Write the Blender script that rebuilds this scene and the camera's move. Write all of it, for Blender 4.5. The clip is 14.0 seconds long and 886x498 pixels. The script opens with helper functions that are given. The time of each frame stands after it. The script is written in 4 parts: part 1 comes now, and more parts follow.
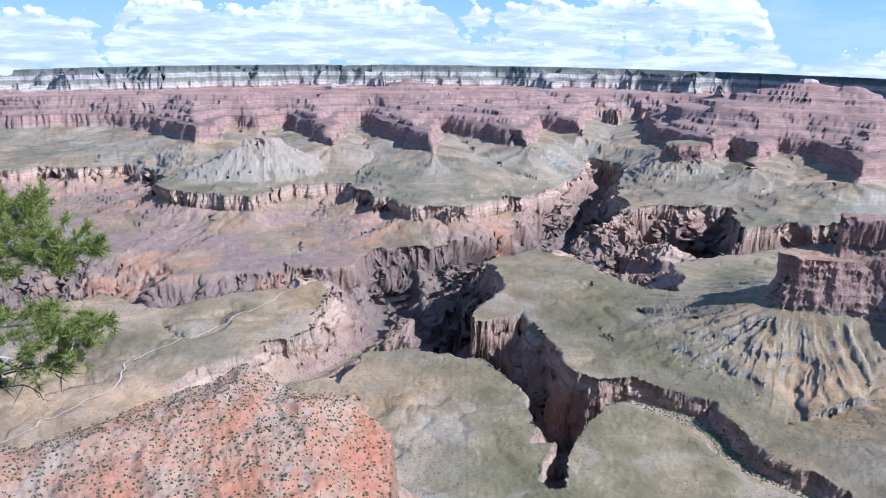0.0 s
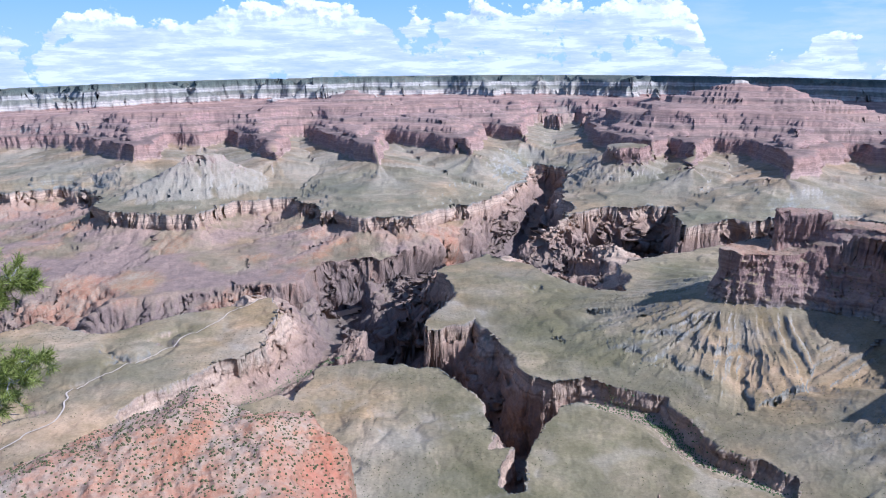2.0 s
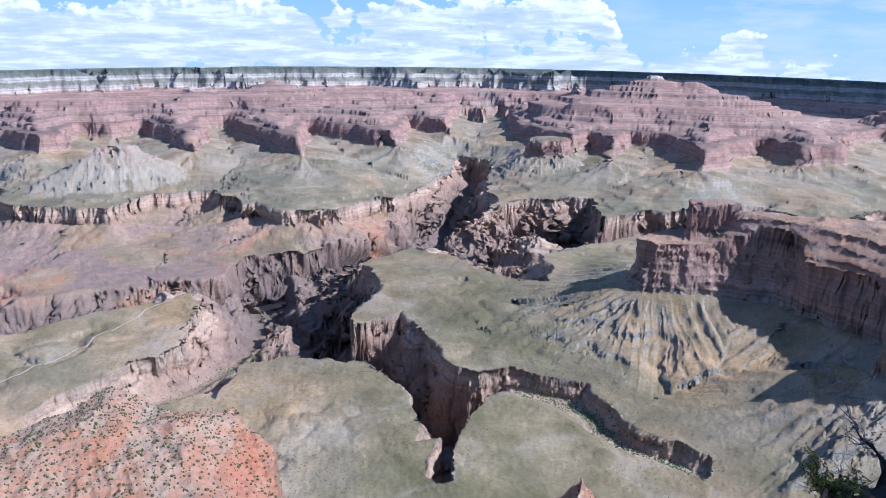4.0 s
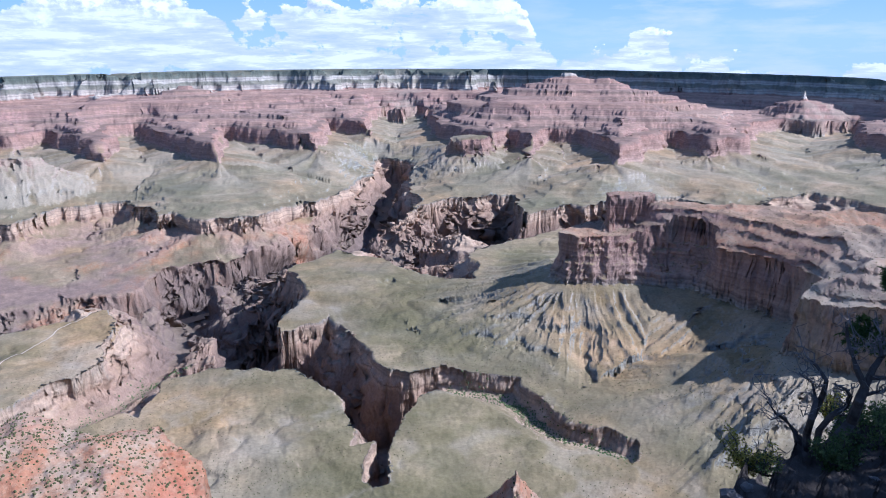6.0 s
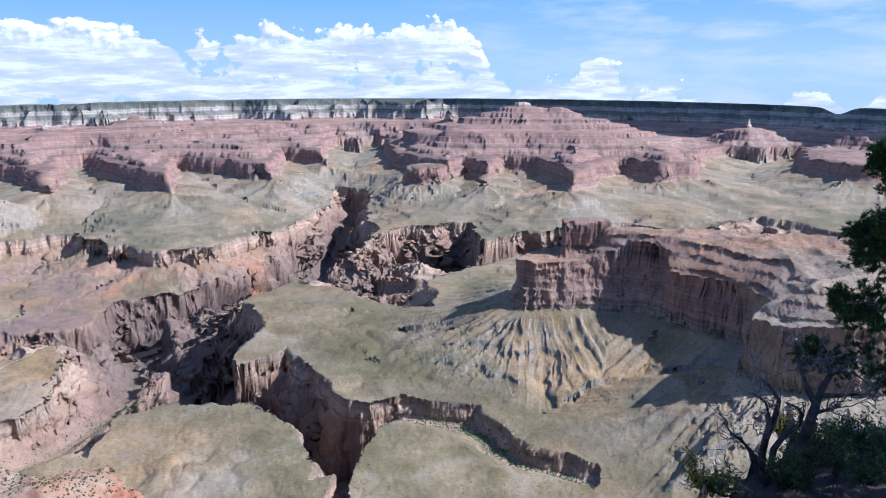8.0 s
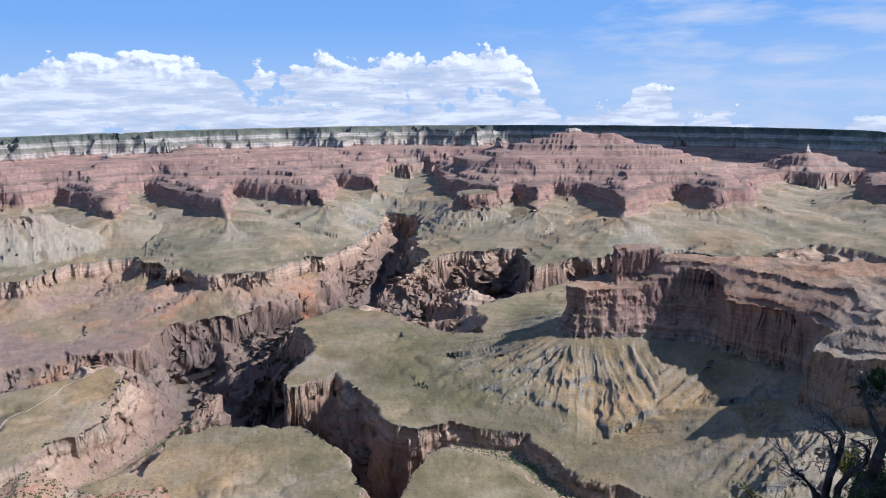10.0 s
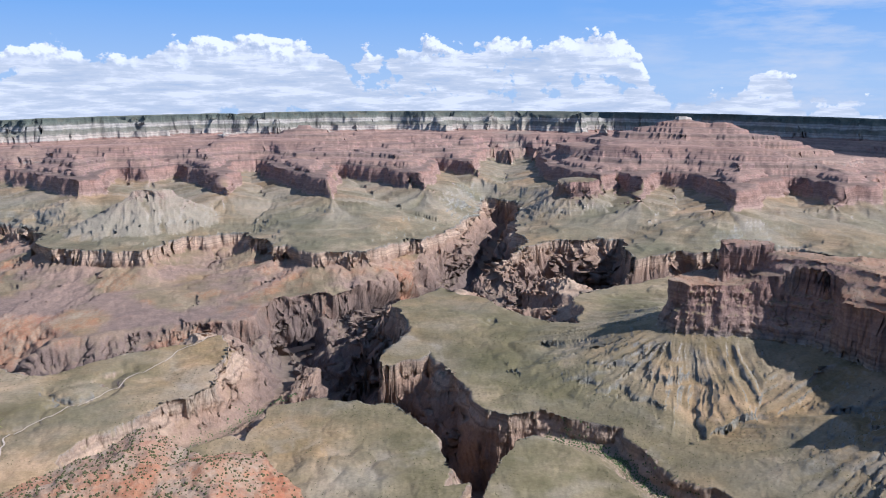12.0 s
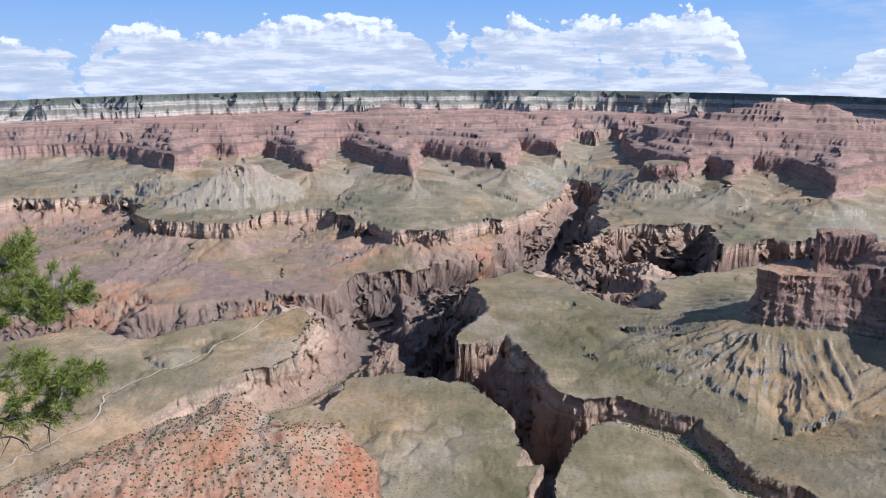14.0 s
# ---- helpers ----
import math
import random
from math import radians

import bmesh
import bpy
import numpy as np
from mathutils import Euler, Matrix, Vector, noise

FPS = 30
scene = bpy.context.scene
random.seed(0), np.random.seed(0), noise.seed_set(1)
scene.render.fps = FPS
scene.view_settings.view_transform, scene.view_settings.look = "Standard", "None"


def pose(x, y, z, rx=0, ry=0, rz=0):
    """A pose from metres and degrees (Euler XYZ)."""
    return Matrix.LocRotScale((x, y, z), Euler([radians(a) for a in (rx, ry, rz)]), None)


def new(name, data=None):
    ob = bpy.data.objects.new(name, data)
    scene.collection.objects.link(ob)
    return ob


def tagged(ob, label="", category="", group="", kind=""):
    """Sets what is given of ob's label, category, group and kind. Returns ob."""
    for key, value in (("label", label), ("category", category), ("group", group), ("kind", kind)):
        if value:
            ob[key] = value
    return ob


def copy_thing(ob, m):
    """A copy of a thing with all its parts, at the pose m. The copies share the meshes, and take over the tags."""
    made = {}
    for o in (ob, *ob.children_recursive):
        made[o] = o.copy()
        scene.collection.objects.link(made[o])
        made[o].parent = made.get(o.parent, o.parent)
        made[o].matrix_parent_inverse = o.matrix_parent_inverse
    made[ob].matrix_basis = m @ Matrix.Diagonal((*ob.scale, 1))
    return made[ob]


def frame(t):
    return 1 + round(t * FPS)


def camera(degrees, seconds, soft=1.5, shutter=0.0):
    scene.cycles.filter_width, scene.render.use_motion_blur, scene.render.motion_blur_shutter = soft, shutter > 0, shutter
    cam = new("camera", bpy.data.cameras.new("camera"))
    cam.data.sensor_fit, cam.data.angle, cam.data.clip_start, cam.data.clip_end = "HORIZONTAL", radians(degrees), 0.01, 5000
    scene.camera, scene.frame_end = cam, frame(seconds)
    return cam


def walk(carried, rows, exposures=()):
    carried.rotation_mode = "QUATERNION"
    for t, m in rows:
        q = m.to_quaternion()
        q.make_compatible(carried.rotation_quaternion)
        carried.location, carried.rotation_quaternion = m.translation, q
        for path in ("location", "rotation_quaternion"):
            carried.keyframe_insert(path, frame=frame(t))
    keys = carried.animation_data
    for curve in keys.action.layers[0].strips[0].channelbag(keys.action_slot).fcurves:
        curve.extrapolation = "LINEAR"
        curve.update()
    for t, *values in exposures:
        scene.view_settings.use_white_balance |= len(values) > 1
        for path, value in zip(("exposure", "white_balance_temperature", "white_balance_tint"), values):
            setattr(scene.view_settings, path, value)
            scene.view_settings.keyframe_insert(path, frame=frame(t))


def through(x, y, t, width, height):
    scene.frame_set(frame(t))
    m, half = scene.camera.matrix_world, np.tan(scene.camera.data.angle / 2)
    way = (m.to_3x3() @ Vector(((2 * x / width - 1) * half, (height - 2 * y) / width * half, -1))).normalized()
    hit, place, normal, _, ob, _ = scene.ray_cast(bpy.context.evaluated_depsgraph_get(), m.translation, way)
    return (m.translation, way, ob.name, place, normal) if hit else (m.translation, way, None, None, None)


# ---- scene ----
cam = camera(63.26, 14.0, 1.0)
EYE = (0.0, 0.0, 1.6)
# seconds, yaw, pitch, roll
TURNS = [
    (0.0, 1.70, -15.45, -1.10),
    (0.2, 1.47, -14.64, -1.35),
    (0.5, 1.06, -14.41, -1.06),
    (1.0, -0.06, -14.37, -0.45),
    (1.5, -0.75, -14.21, 0.14),
    (2.0, -2.83, -14.66, 0.28),
    (2.5, -4.26, -15.49, -0.27),
    (3.0, -5.95, -15.69, -0.55),
    (5.5, -12.86, -14.52, -0.05),
    (6.0, -15.08, -15.17, 0.27),
    (6.5, -17.70, -15.58, 0.41),
    (7.0, -19.16, -15.78, 0.72),
    (7.5, -18.79, -15.14, 0.44),
    (8.0, -18.54, -12.96, 0.34),
    (10.5, -13.03, -10.83, 0.77),
    (11.0, -11.34, -11.46, 0.46),
    (11.5, -9.52, -11.69, 0.02),
    (12.0, -6.52, -11.96, -0.01),
    (12.5, -4.32, -12.22, 0.07),
    (13.0, -2.86, -12.61, -0.29),
    (13.5, -1.30, -13.13, -0.60),
    (14.0, -0.00, -13.57, -0.26),
]
# seconds, sway of the hand to the right and up, in metres
SWAY = [(0.0, 0.030, -0.058), (0.5, 0.032, -0.058), (1.0, 0.033, -0.056), (1.5, 0.038, -0.042), (2.0, 0.043, -0.027), (2.5, 0.043, -0.013), (3.0, 0.043, -0.008), (5.5, 0.040, 0.0),
        (8.0, 0.040, 0.0), (10.5, 0.040, 0.006), (12.0, 0.036, 0.008), (12.5, 0.029, 0.007), (13.0, 0.018, 0.005), (13.5, 0.008, 0.003), (14.0, 0.0, 0.0)]
SWAY_T, SWAY_X, SWAY_Z = zip(*SWAY)
walk(cam, [(t, pose(EYE[0] + np.interp(t, SWAY_T, SWAY_X), EYE[1], EYE[2] + np.interp(t, SWAY_T, SWAY_Z), 90 + p, r, y)) for t, y, p, r in TURNS],
     [(0.0, 0.76, 4830, 18), (3.0, 0.68, 4830, 18), (7.5, 0.69, 4950, 18), (10.5, 0.42, 5350, 15), (14.0, 0.44, 5350, 15)])

# ---- light ----
SUN_AZ, SUN_EL = 112.0, 41.0          # degrees: to the right of the view's middle, above the horizon
world = bpy.data.worlds.new("sky")
scene.world = world
world.use_nodes = True
wn = world.node_tree.nodes
sky = wn.new("ShaderNodeTexSky")
sky.sky_type = "NISHITA"
sky.sun_disc = False
sky.sun_elevation = radians(SUN_EL)
sky.sun_rotation = radians(SUN_AZ)
sky.altitude = 2100
sky.air_density, sky.dust_density, sky.ozone_density = 1.0, 0.6, 1.6
wn["Background"].inputs[1].default_value = 0.11
world.node_tree.links.new(sky.outputs[0], wn["Background"].inputs[0])
sun = new("sun", bpy.data.lights.new("sun", "SUN"))
sun.data.energy, sun.data.angle, sun.data.color = 4.5, radians(0.53), (1.0, 0.96, 0.90)
sd_ = Vector((math.sin(radians(SUN_AZ)) * math.cos(radians(SUN_EL)), math.cos(radians(SUN_AZ)) * math.cos(radians(SUN_EL)), math.sin(radians(SUN_EL))))
sun.matrix_world = sd_.to_track_quat("Z", "Y").to_matrix().to_4x4()


# ---- materials ----
def material(name):
    m = bpy.data.materials.new(name)
    m.use_nodes = True
    n = m.node_tree.nodes
    b = n["Principled BSDF"]
    b.inputs["Roughness"].default_value = 0.95
    b.inputs["Specular IOR Level"].default_value = 0.1
    return m, n, m.node_tree.links, b


def ramp(n, stops, interp="LINEAR"):
    r = n.new("ShaderNodeValToRGB")
    r.color_ramp.interpolation = interp
    e = r.color_ramp.elements
    for i, (p, c) in enumerate(stops):
        el = e[i] if i < 2 else e.new(p)
        el.position, el.color = p, (*c, 1) if len(c) == 3 else c
    return r


def mixer(n, l, fac, a, b, blend="MIX"):
    m = n.new("ShaderNodeMix")
    m.data_type, m.blend_type = "RGBA", blend
    for sock, v in ((m.inputs[0], fac), (m.inputs[6], a), (m.inputs[7], b)):
        if isinstance(v, (int, float)):
            sock.default_value = v
        elif isinstance(v, tuple):
            sock.default_value = (*v, 1)
        else:
            l.new(v, sock)
    return m.outputs[2]


def math_node(n, l, op, a, b=0.0, clamp=False):
    m = n.new("ShaderNodeMath")
    m.operation, m.use_clamp = op, clamp
    for sock, v in ((m.inputs[0], a), (m.inputs[1], b)):
        if isinstance(v, (int, float)):
            sock.default_value = v
        else:
            l.new(v, sock)
    return m.outputs[0]


def noise_node(n, l, scale, detail=6.0, rough=0.6, vec=None):
    t = n.new("ShaderNodeTexNoise")
    t.inputs["Scale"].default_value, t.inputs["Detail"].default_value, t.inputs["Roughness"].default_value = scale, detail, rough
    if vec:
        l.new(vec, t.inputs["Vector"])
    return t.outputs["Fac"]


def attribute(n, name):
    a = n.new("ShaderNodeAttribute")
    a.attribute_name = name
    return a.outputs["Fac"]


# rock layers, from the river (-1400) to the rim (+50), in canyon metres relative to the eye
LOW, HIGH = -1400.0, 50.0
# reds above -600 are greyed and the rim forest lightened, standing in for haze
LAYERS = [(-1390, (0.155, 0.12, 0.10)), (-1180, (0.215, 0.152, 0.115)), (-1060, (0.31, 0.21, 0.148)), (-1005, (0.37, 0.245, 0.162)),
          (-990, (0.45, 0.32, 0.22)), (-940, (0.42, 0.31, 0.215)), (-925, (0.25, 0.24, 0.19)), (-850, (0.27, 0.26, 0.212)),
          (-790, (0.34, 0.30, 0.24)), (-755, (0.35, 0.245, 0.19)), (-625, (0.33, 0.205, 0.155)), (-600, (0.23, 0.155, 0.13)),
          (-560, (0.38, 0.24, 0.185)), (-520, (0.24, 0.165, 0.138)), (-480, (0.36, 0.225, 0.178)), (-440, (0.25, 0.16, 0.132)),
          (-400, (0.36, 0.22, 0.17)), (-352, (0.33, 0.205, 0.16)), (-342, (0.43, 0.375, 0.305)), (-272, (0.42, 0.37, 0.30)), (-258, (0.22, 0.21, 0.165)),
          (-195, (0.20, 0.195, 0.15)), (-180, (0.37, 0.34, 0.285)), (-135, (0.34, 0.315, 0.265)), (-110, (0.16, 0.165, 0.13)), (-55, (0.105, 0.12, 0.095))]


def terrain_material(name="layered_rock"):
    m, n, l, b = material(name)
    geo = n.new("ShaderNodeNewGeometry")
    pos, nor = geo.outputs["Position"], geo.outputs["Normal"]
    strat = attribute(n, "strat")
    wob = noise_node(n, l, 0.02, 8, 0.65, pos)
    s1 = math_node(n, l, "ADD", strat, math_node(n, l, "MULTIPLY", math_node(n, l, "SUBTRACT", wob, 0.5), 55.0))
    upper = n.new("ShaderNodeMapRange")
    upper.inputs[1].default_value, upper.inputs[2].default_value, upper.inputs[4].default_value = -420.0, -300.0, 105.0
    l.new(strat, upper.inputs[0])
    broken = math_node(n, l, "SUBTRACT", noise_node(n, l, 0.007, 6, 0.7, pos), 0.5)
    s1 = math_node(n, l, "ADD", s1, math_node(n, l, "MULTIPLY", broken, upper.outputs[0]))
    fac = math_node(n, l, "DIVIDE", math_node(n, l, "SUBTRACT", s1, LOW), HIGH - LOW)
    rock = ramp(n, [((z - LOW) / (HIGH - LOW), c) for z, c in LAYERS])
    l.new(fac, rock.inputs[0])
    # thin beds
    bed = n.new("ShaderNodeTexNoise")
    bed.noise_dimensions = "1D"
    l.new(math_node(n, l, "ADD", math_node(n, l, "MULTIPLY", strat, 0.11), math_node(n, l, "MULTIPLY", wob, 2.0)), bed.inputs["W"])
    bed.inputs["Scale"].default_value, bed.inputs["Detail"].default_value = 0.7, 5.0
    beds = ramp(n, [(0.3, (0.62, 0.60, 0.60)), (0.62, (1.22, 1.2, 1.16))])
    l.new(bed.outputs["Fac"], beds.inputs[0])
    layered = n.new("ShaderNodeMapRange")
    layered.inputs[1].default_value, layered.inputs[2].default_value, layered.inputs[4].default_value = -1015.0, -985.0, 0.55
    l.new(s1, layered.inputs[0])
    col = mixer(n, l, layered.outputs[0], rock.outputs[0], beds.outputs[0], "MULTIPLY")
    stretch = n.new("ShaderNodeVectorMath")
    stretch.operation = "MULTIPLY"
    stretch.inputs[1].default_value = (1.0, 1.0, 0.4)
    l.new(pos, stretch.inputs[0])
    streak = ramp(n, [(0.34, (0.60, 0.58, 0.58)), (0.64, (1.3, 1.22, 1.15))])
    l.new(noise_node(n, l, 0.06, 7, 0.65, stretch.outputs[0]), streak.inputs[0])
    col = mixer(n, l, 0.5, col, streak.outputs[0], "MULTIPLY")
    thick = n.new("ShaderNodeTexNoise")
    thick.noise_dimensions = "1D"
    l.new(math_node(n, l, "ADD", math_node(n, l, "MULTIPLY", strat, 0.03), wob), thick.inputs["W"])
    thick.inputs["Scale"].default_value, thick.inputs["Detail"].default_value = 1.0, 2.0
    thicks = ramp(n, [(0.32, (0.70, 0.66, 0.66)), (0.62, (1.15, 1.13, 1.10))])
    l.new(thick.outputs["Fac"], thicks.inputs[0])
    col = mixer(n, l, layered.outputs[0], col, thicks.outputs[0], "MULTIPLY")
    # scrub and soil on the gentle ground
    sep = n.new("ShaderNodeSeparateXYZ")
    l.new(nor, sep.inputs[0])
    flat = n.new("ShaderNodeMapRange")
    flat.inputs[1].default_value, flat.inputs[2].default_value = 0.72, 0.93
    l.new(sep.outputs[2], flat.inputs[0])
    big = noise_node(n, l, 0.012, 7, 0.62, pos)
    mid = noise_node(n, l, 0.07, 8, 0.7, pos)
    soil = ramp(n, [(0.34, (0.14, 0.11, 0.054)), (0.46, (0.20, 0.153, 0.078)), (0.54, (0.255, 0.19, 0.10)), (0.66, (0.41, 0.295, 0.17))])
    l.new(math_node(n, l, "ADD", math_node(n, l, "MULTIPLY", big, 0.75), math_node(n, l, "MULTIPLY", mid, 0.25)), soil.inputs[0])
    tone = ramp(n, [(0.36, (0.68, 0.76, 0.68)), (0.5, (1.0, 1.0, 1.0)), (0.62, (1.36, 1.16, 1.0))])
    l.new(noise_node(n, l, 0.0045, 5, 0.6, pos), tone.inputs[0])
    dirt = mixer(n, l, 0.8, soil.outputs[0], tone.outputs[0], "MULTIPLY")
    scrub = attribute(n, "scrub")
    cover = math_node(n, l, "MULTIPLY", flat.outputs[0], scrub)
    col = mixer(n, l, cover, col, dirt)
    red = attribute(n, "red")
    earth = ramp(n, [(0.36, (0.46, 0.135, 0.05)), (0.46, (0.44, 0.195, 0.088)), (0.53, (0.43, 0.265, 0.15)), (0.62, (0.45, 0.34, 0.215))])
    run = n.new("ShaderNodeMapping")
    run.inputs["Rotation"].default_value, run.inputs["Scale"].default_value = (0.0, 0.0, 0.45), (1.0, 0.35, 1.0)
    l.new(pos, run.inputs["Vector"])
    streaky = math_node(n, l, "MULTIPLY", noise_node(n, l, 0.05, 8, 0.68, run.outputs[0]), 0.6)
    l.new(math_node(n, l, "ADD", streaky, math_node(n, l, "MULTIPLY", noise_node(n, l, 0.22, 8, 0.75, pos), 0.4)), earth.inputs[0])
    col = mixer(n, l, red, col, earth.outputs[0])
    pale = attribute(n, "pale")
    col = mixer(n, l, pale, col, (0.38, 0.31, 0.215))
    grain = noise_node(n, l, 0.35, 8, 0.7, pos)
    g = ramp(n, [(0.34, (0.45, 0.45, 0.45)), (0.66, (1.5, 1.5, 1.5))])
    l.new(grain, g.inputs[0])
    col = mixer(n, l, 0.28, col, g.outputs[0], "MULTIPLY")
    l.new(col, b.inputs["Base Color"])
    bump = n.new("ShaderNodeBump")
    bump.inputs["Strength"].default_value, bump.inputs["Distance"].default_value = 0.8, 3.6
    rugged = n.new("ShaderNodeMapRange")
    rugged.inputs[1].default_value, rugged.inputs[2].default_value = 0.95, 0.6
    rugged.inputs[3].default_value, rugged.inputs[4].default_value = 0.0, 2.0
    l.new(sep.outputs[2], rugged.inputs[0])
    rough_rock = math_node(n, l, "MULTIPLY", noise_node(n, l, 0.07, 10, 0.75, pos), rugged.outputs[0])
    l.new(math_node(n, l, "ADD", rough_rock, math_node(n, l, "MULTIPLY", noise_node(n, l, 0.15, 9, 0.68, pos), 0.38)), bump.inputs["Height"])
    l.new(bump.outputs[0], b.inputs["Normal"])
    return m


ROCK = terrain_material()

# ---- the canyon's plan ----
# Canyon metres: x to the right, y ahead, z up, measured from the eye. The canyon is modelled at SCALE.
SCALE = 0.3
SOUTH_RIM = [
    (-1860, 2135), (-1585, 2430), (-1390, 2565), (-1140, 2460), (-1050, 2460), (-1010, 2525),
    (-880, 2650), (-720, 2705), (-560, 2815),
]
GARDEN_RIM = [
    (-500, 2675), (-505, 2505), (-535, 2455), (-495, 2295), (-560, 2205), (-625, 2170),
    (-660, 2040), (-760, 1980), (-810, 1820), (-760, 1740), (-560, 1830), (-390, 1925),
    (-335, 1890), (-285, 2100), (-170, 2175), (-40, 2120), (30, 2075), (95, 2090),
    (150, 1990),
]
CRACK_RIM = [
    (165, 1890), (200, 1775), (210, 1665), (185, 1585), (250, 1590), (180, 1430),
    (220, 1390), (250, 1405), (265, 1530), (345, 1705), (410, 1820), (470, 1825),
    (550, 1750), (585, 1695), (610, 1595), (635, 1505), (660, 1430), (720, 1395),
    (820, 1340),
]
PIPE_RIM = [
    (850, 1370), (860, 1410), (835, 1495), (780, 1550), (740, 1620), (740, 1720),
    (715, 1790), (725, 1860), (630, 1900), (510, 1965), (415, 1950), (350, 2045),
    (315, 2265), (270, 2335), (255, 2525), (185, 2450), (55, 2395), (45, 2450),
    (110, 2635), (175, 2825), (175, 3070), (130, 3165), (235, 3315), (330, 3440),
    (405, 3500), (550, 3335), (615, 3160), (700, 2950), (790, 2830), (885, 2805),
    (995, 3050), (975, 3245), (1150, 3380), (1295, 3475), (1420, 3505), (1580, 3615),
    (1820, 3630),
]
EAST_RIM = [
    (2300, 3500), (3000, 3200), (4200, 2700), (4600, 3100), (3980, 3260), (4005, 4020),
    (3920, 4320), (2865, 3780), (2890, 4400), (2305, 4240), (2000, 4305), (1620, 4070),
    (1805, 4745), (1630, 4735), (1255, 4735), (940, 4375),
]
CREEK_RIM = [
    (1085, 4715), (1210, 5585), (1580, 6845), (1265, 7370), (920, 6020), (610, 5190),
    (380, 4850),
]
NORTH_RIM_WEST = [
    (250, 4570), (60, 4315), (-140, 4085), (-475, 4080), (-620, 3755), (-815, 3815),
    (-1105, 3730), (-1435, 3640), (-1815, 3930), (-2190, 3940), (-2455, 3845), (-3265, 3875),
    (-5200, 3700), (-3000, 2000),
]
STEEP = [1] * len(SOUTH_RIM) + [0.8] * len(GARDEN_RIM) + [1] * 11 + [0.08] * (len(CRACK_RIM) - 11) + [1] * len(PIPE_RIM) + [1] * len(EAST_RIM) + [0.6] * (len(CREEK_RIM) + len(NORTH_RIM_WEST)) + [1]
GORGE = SOUTH_RIM + GARDEN_RIM + CRACK_RIM + PIPE_RIM + EAST_RIM + CREEK_RIM + NORTH_RIM_WEST
TAPEATS_NORTH = [
    (-4490, 5450), (-3910, 5695), (-3360, 5975), (-2815, 6080), (-2505, 5750), (-2150, 5015),
    (-1850, 4780), (-1430, 4665), (-1260, 5220), (-905, 5320), (-710, 4995), (-615, 4705),
    (-510, 4770), (-295, 4470), (25, 4515), (305, 4900), (545, 4800),
]
BENCH_CLOSE = [(600, 4700), (0, 4100), (-395, 3880), (-1000, 3300), (-4000, 3100), (-6500, 4500)]
CREEK = [(660, 4800, -1350), (880, 5300, -1300), (1100, 6000, -1240), (1450, 7200, -1150), (1840, 9000, -1000), (2300, 12500, -700)]
AXES = [
    [(-5200, 2900, -1390), (-2200, 3000, -1380), (-1000, 3300, -1375), (-395, 3880, -1370), (0, 4150, -1370), (560, 4720, -1370), (900, 4640, -1370), (1190, 4585, -1370), (1700, 4150, -1365), (3000, 3650, -1360), (4400, 3000, -1350)],
    CREEK,
    [(-640, 1850, -985), (-480, 2150, -1050), (-350, 2500, -1110), (-330, 3000, -1230), (-395, 3880, -1370)],
    [(225, 1420, -1005), (275, 1560, -1035), (320, 1700, -1085), (330, 1950, -1180), (150, 2250, -1270), (-50, 2700, -1310), (-250, 3300, -1345), (-395, 3880, -1370)],
    [(820, 1360, -950), (800, 1470, -974), (745, 1530, -976), (705, 1610, -978), (700, 1720, -980), (680, 1770, -982), (620, 1865, -984), (510, 1925, -990), (430, 1915, -1040), (370, 1900, -1180)],
]
FAR_PROFILE = [(-2600, -962), (-1500, -925), (-800, -875), (-350, -815), (-60, -760), (0, -745), (25, -690), (40, -682), (60, -612), (190, -592), (205, -566), (400, -540),
               (415, -512), (640, -486), (655, -458), (900, -434), (915, -408), (1300, -384), (2200, -362), (6000, -345)]
RIM_PROFILE = [(-9000, -1500), (-4400, -960), (-2900, -790), (-2850, -620), (-2500, -590), (-2480, -552), (-2050, -525), (-2030, -485), (-1500, -455), (-1480, -420), (-700, -385), (-60, -356),
               (0, -345), (28, -262), (300, -222), (430, -190), (450, -132), (700, -100), (720, -80), (900, -20), (1000, 0), (2000, 10)]
TEMPLE_PROFILE = [(-2300, -1600), (-1900, -700), (-1500, -365), (-1180, -335), (-1165, -290), (-850, -262), (-835, -205), (-620, -185), (-605, -145), (-330, -122), (-316, -84), (-95, -50), (-82, -14), (0, 0), (2000, 0)]

TEMPLES = [(-3987, 9170, -342, 20), (-862, 11467, -213, 20), (3969, 8630, -72, 15), (4294, 8249, -135, 10)]
DARK_MESA = [
    (1005, 2300), (1030, 2215), (1120, 2178), (1210, 2160), (1300, 2140), (1372, 2120),
    (1430, 1990), (1470, 1880), (1500, 1790), (1525, 1700), (1500, 1610), (1345, 1510), (1400, 1385), (1500, 1290),
    (1660, 1240), (2200, 1450), (2350, 1900), (1950, 2250), (1650, 2480), (1330, 2560),
    (1080, 2420),
]
MESA_BLOCK = [
    (1225, 2335), (1290, 2330), (1350, 2300), (1410, 2300), (1465, 2330), (1500, 2390),
    (1450, 2460), (1340, 2480), (1255, 2430),
]
RED_BUTTE = [
    (-640, 500), (-900, 700), (-565, 825), (-505, 875), (-465, 925), (-410, 995),
    (-355, 1095), (-300, 1065), (-240, 1000), (-135, 1010), (-115, 945), (-70, 870),
    (-60, 785), (-60, 500),
]
TAN_BUTTE = [
    (-1803, 5617), (-1664, 5618), (-1482, 5690), (-1399, 5783), (-1445, 5885), (-1765, 5776),
]
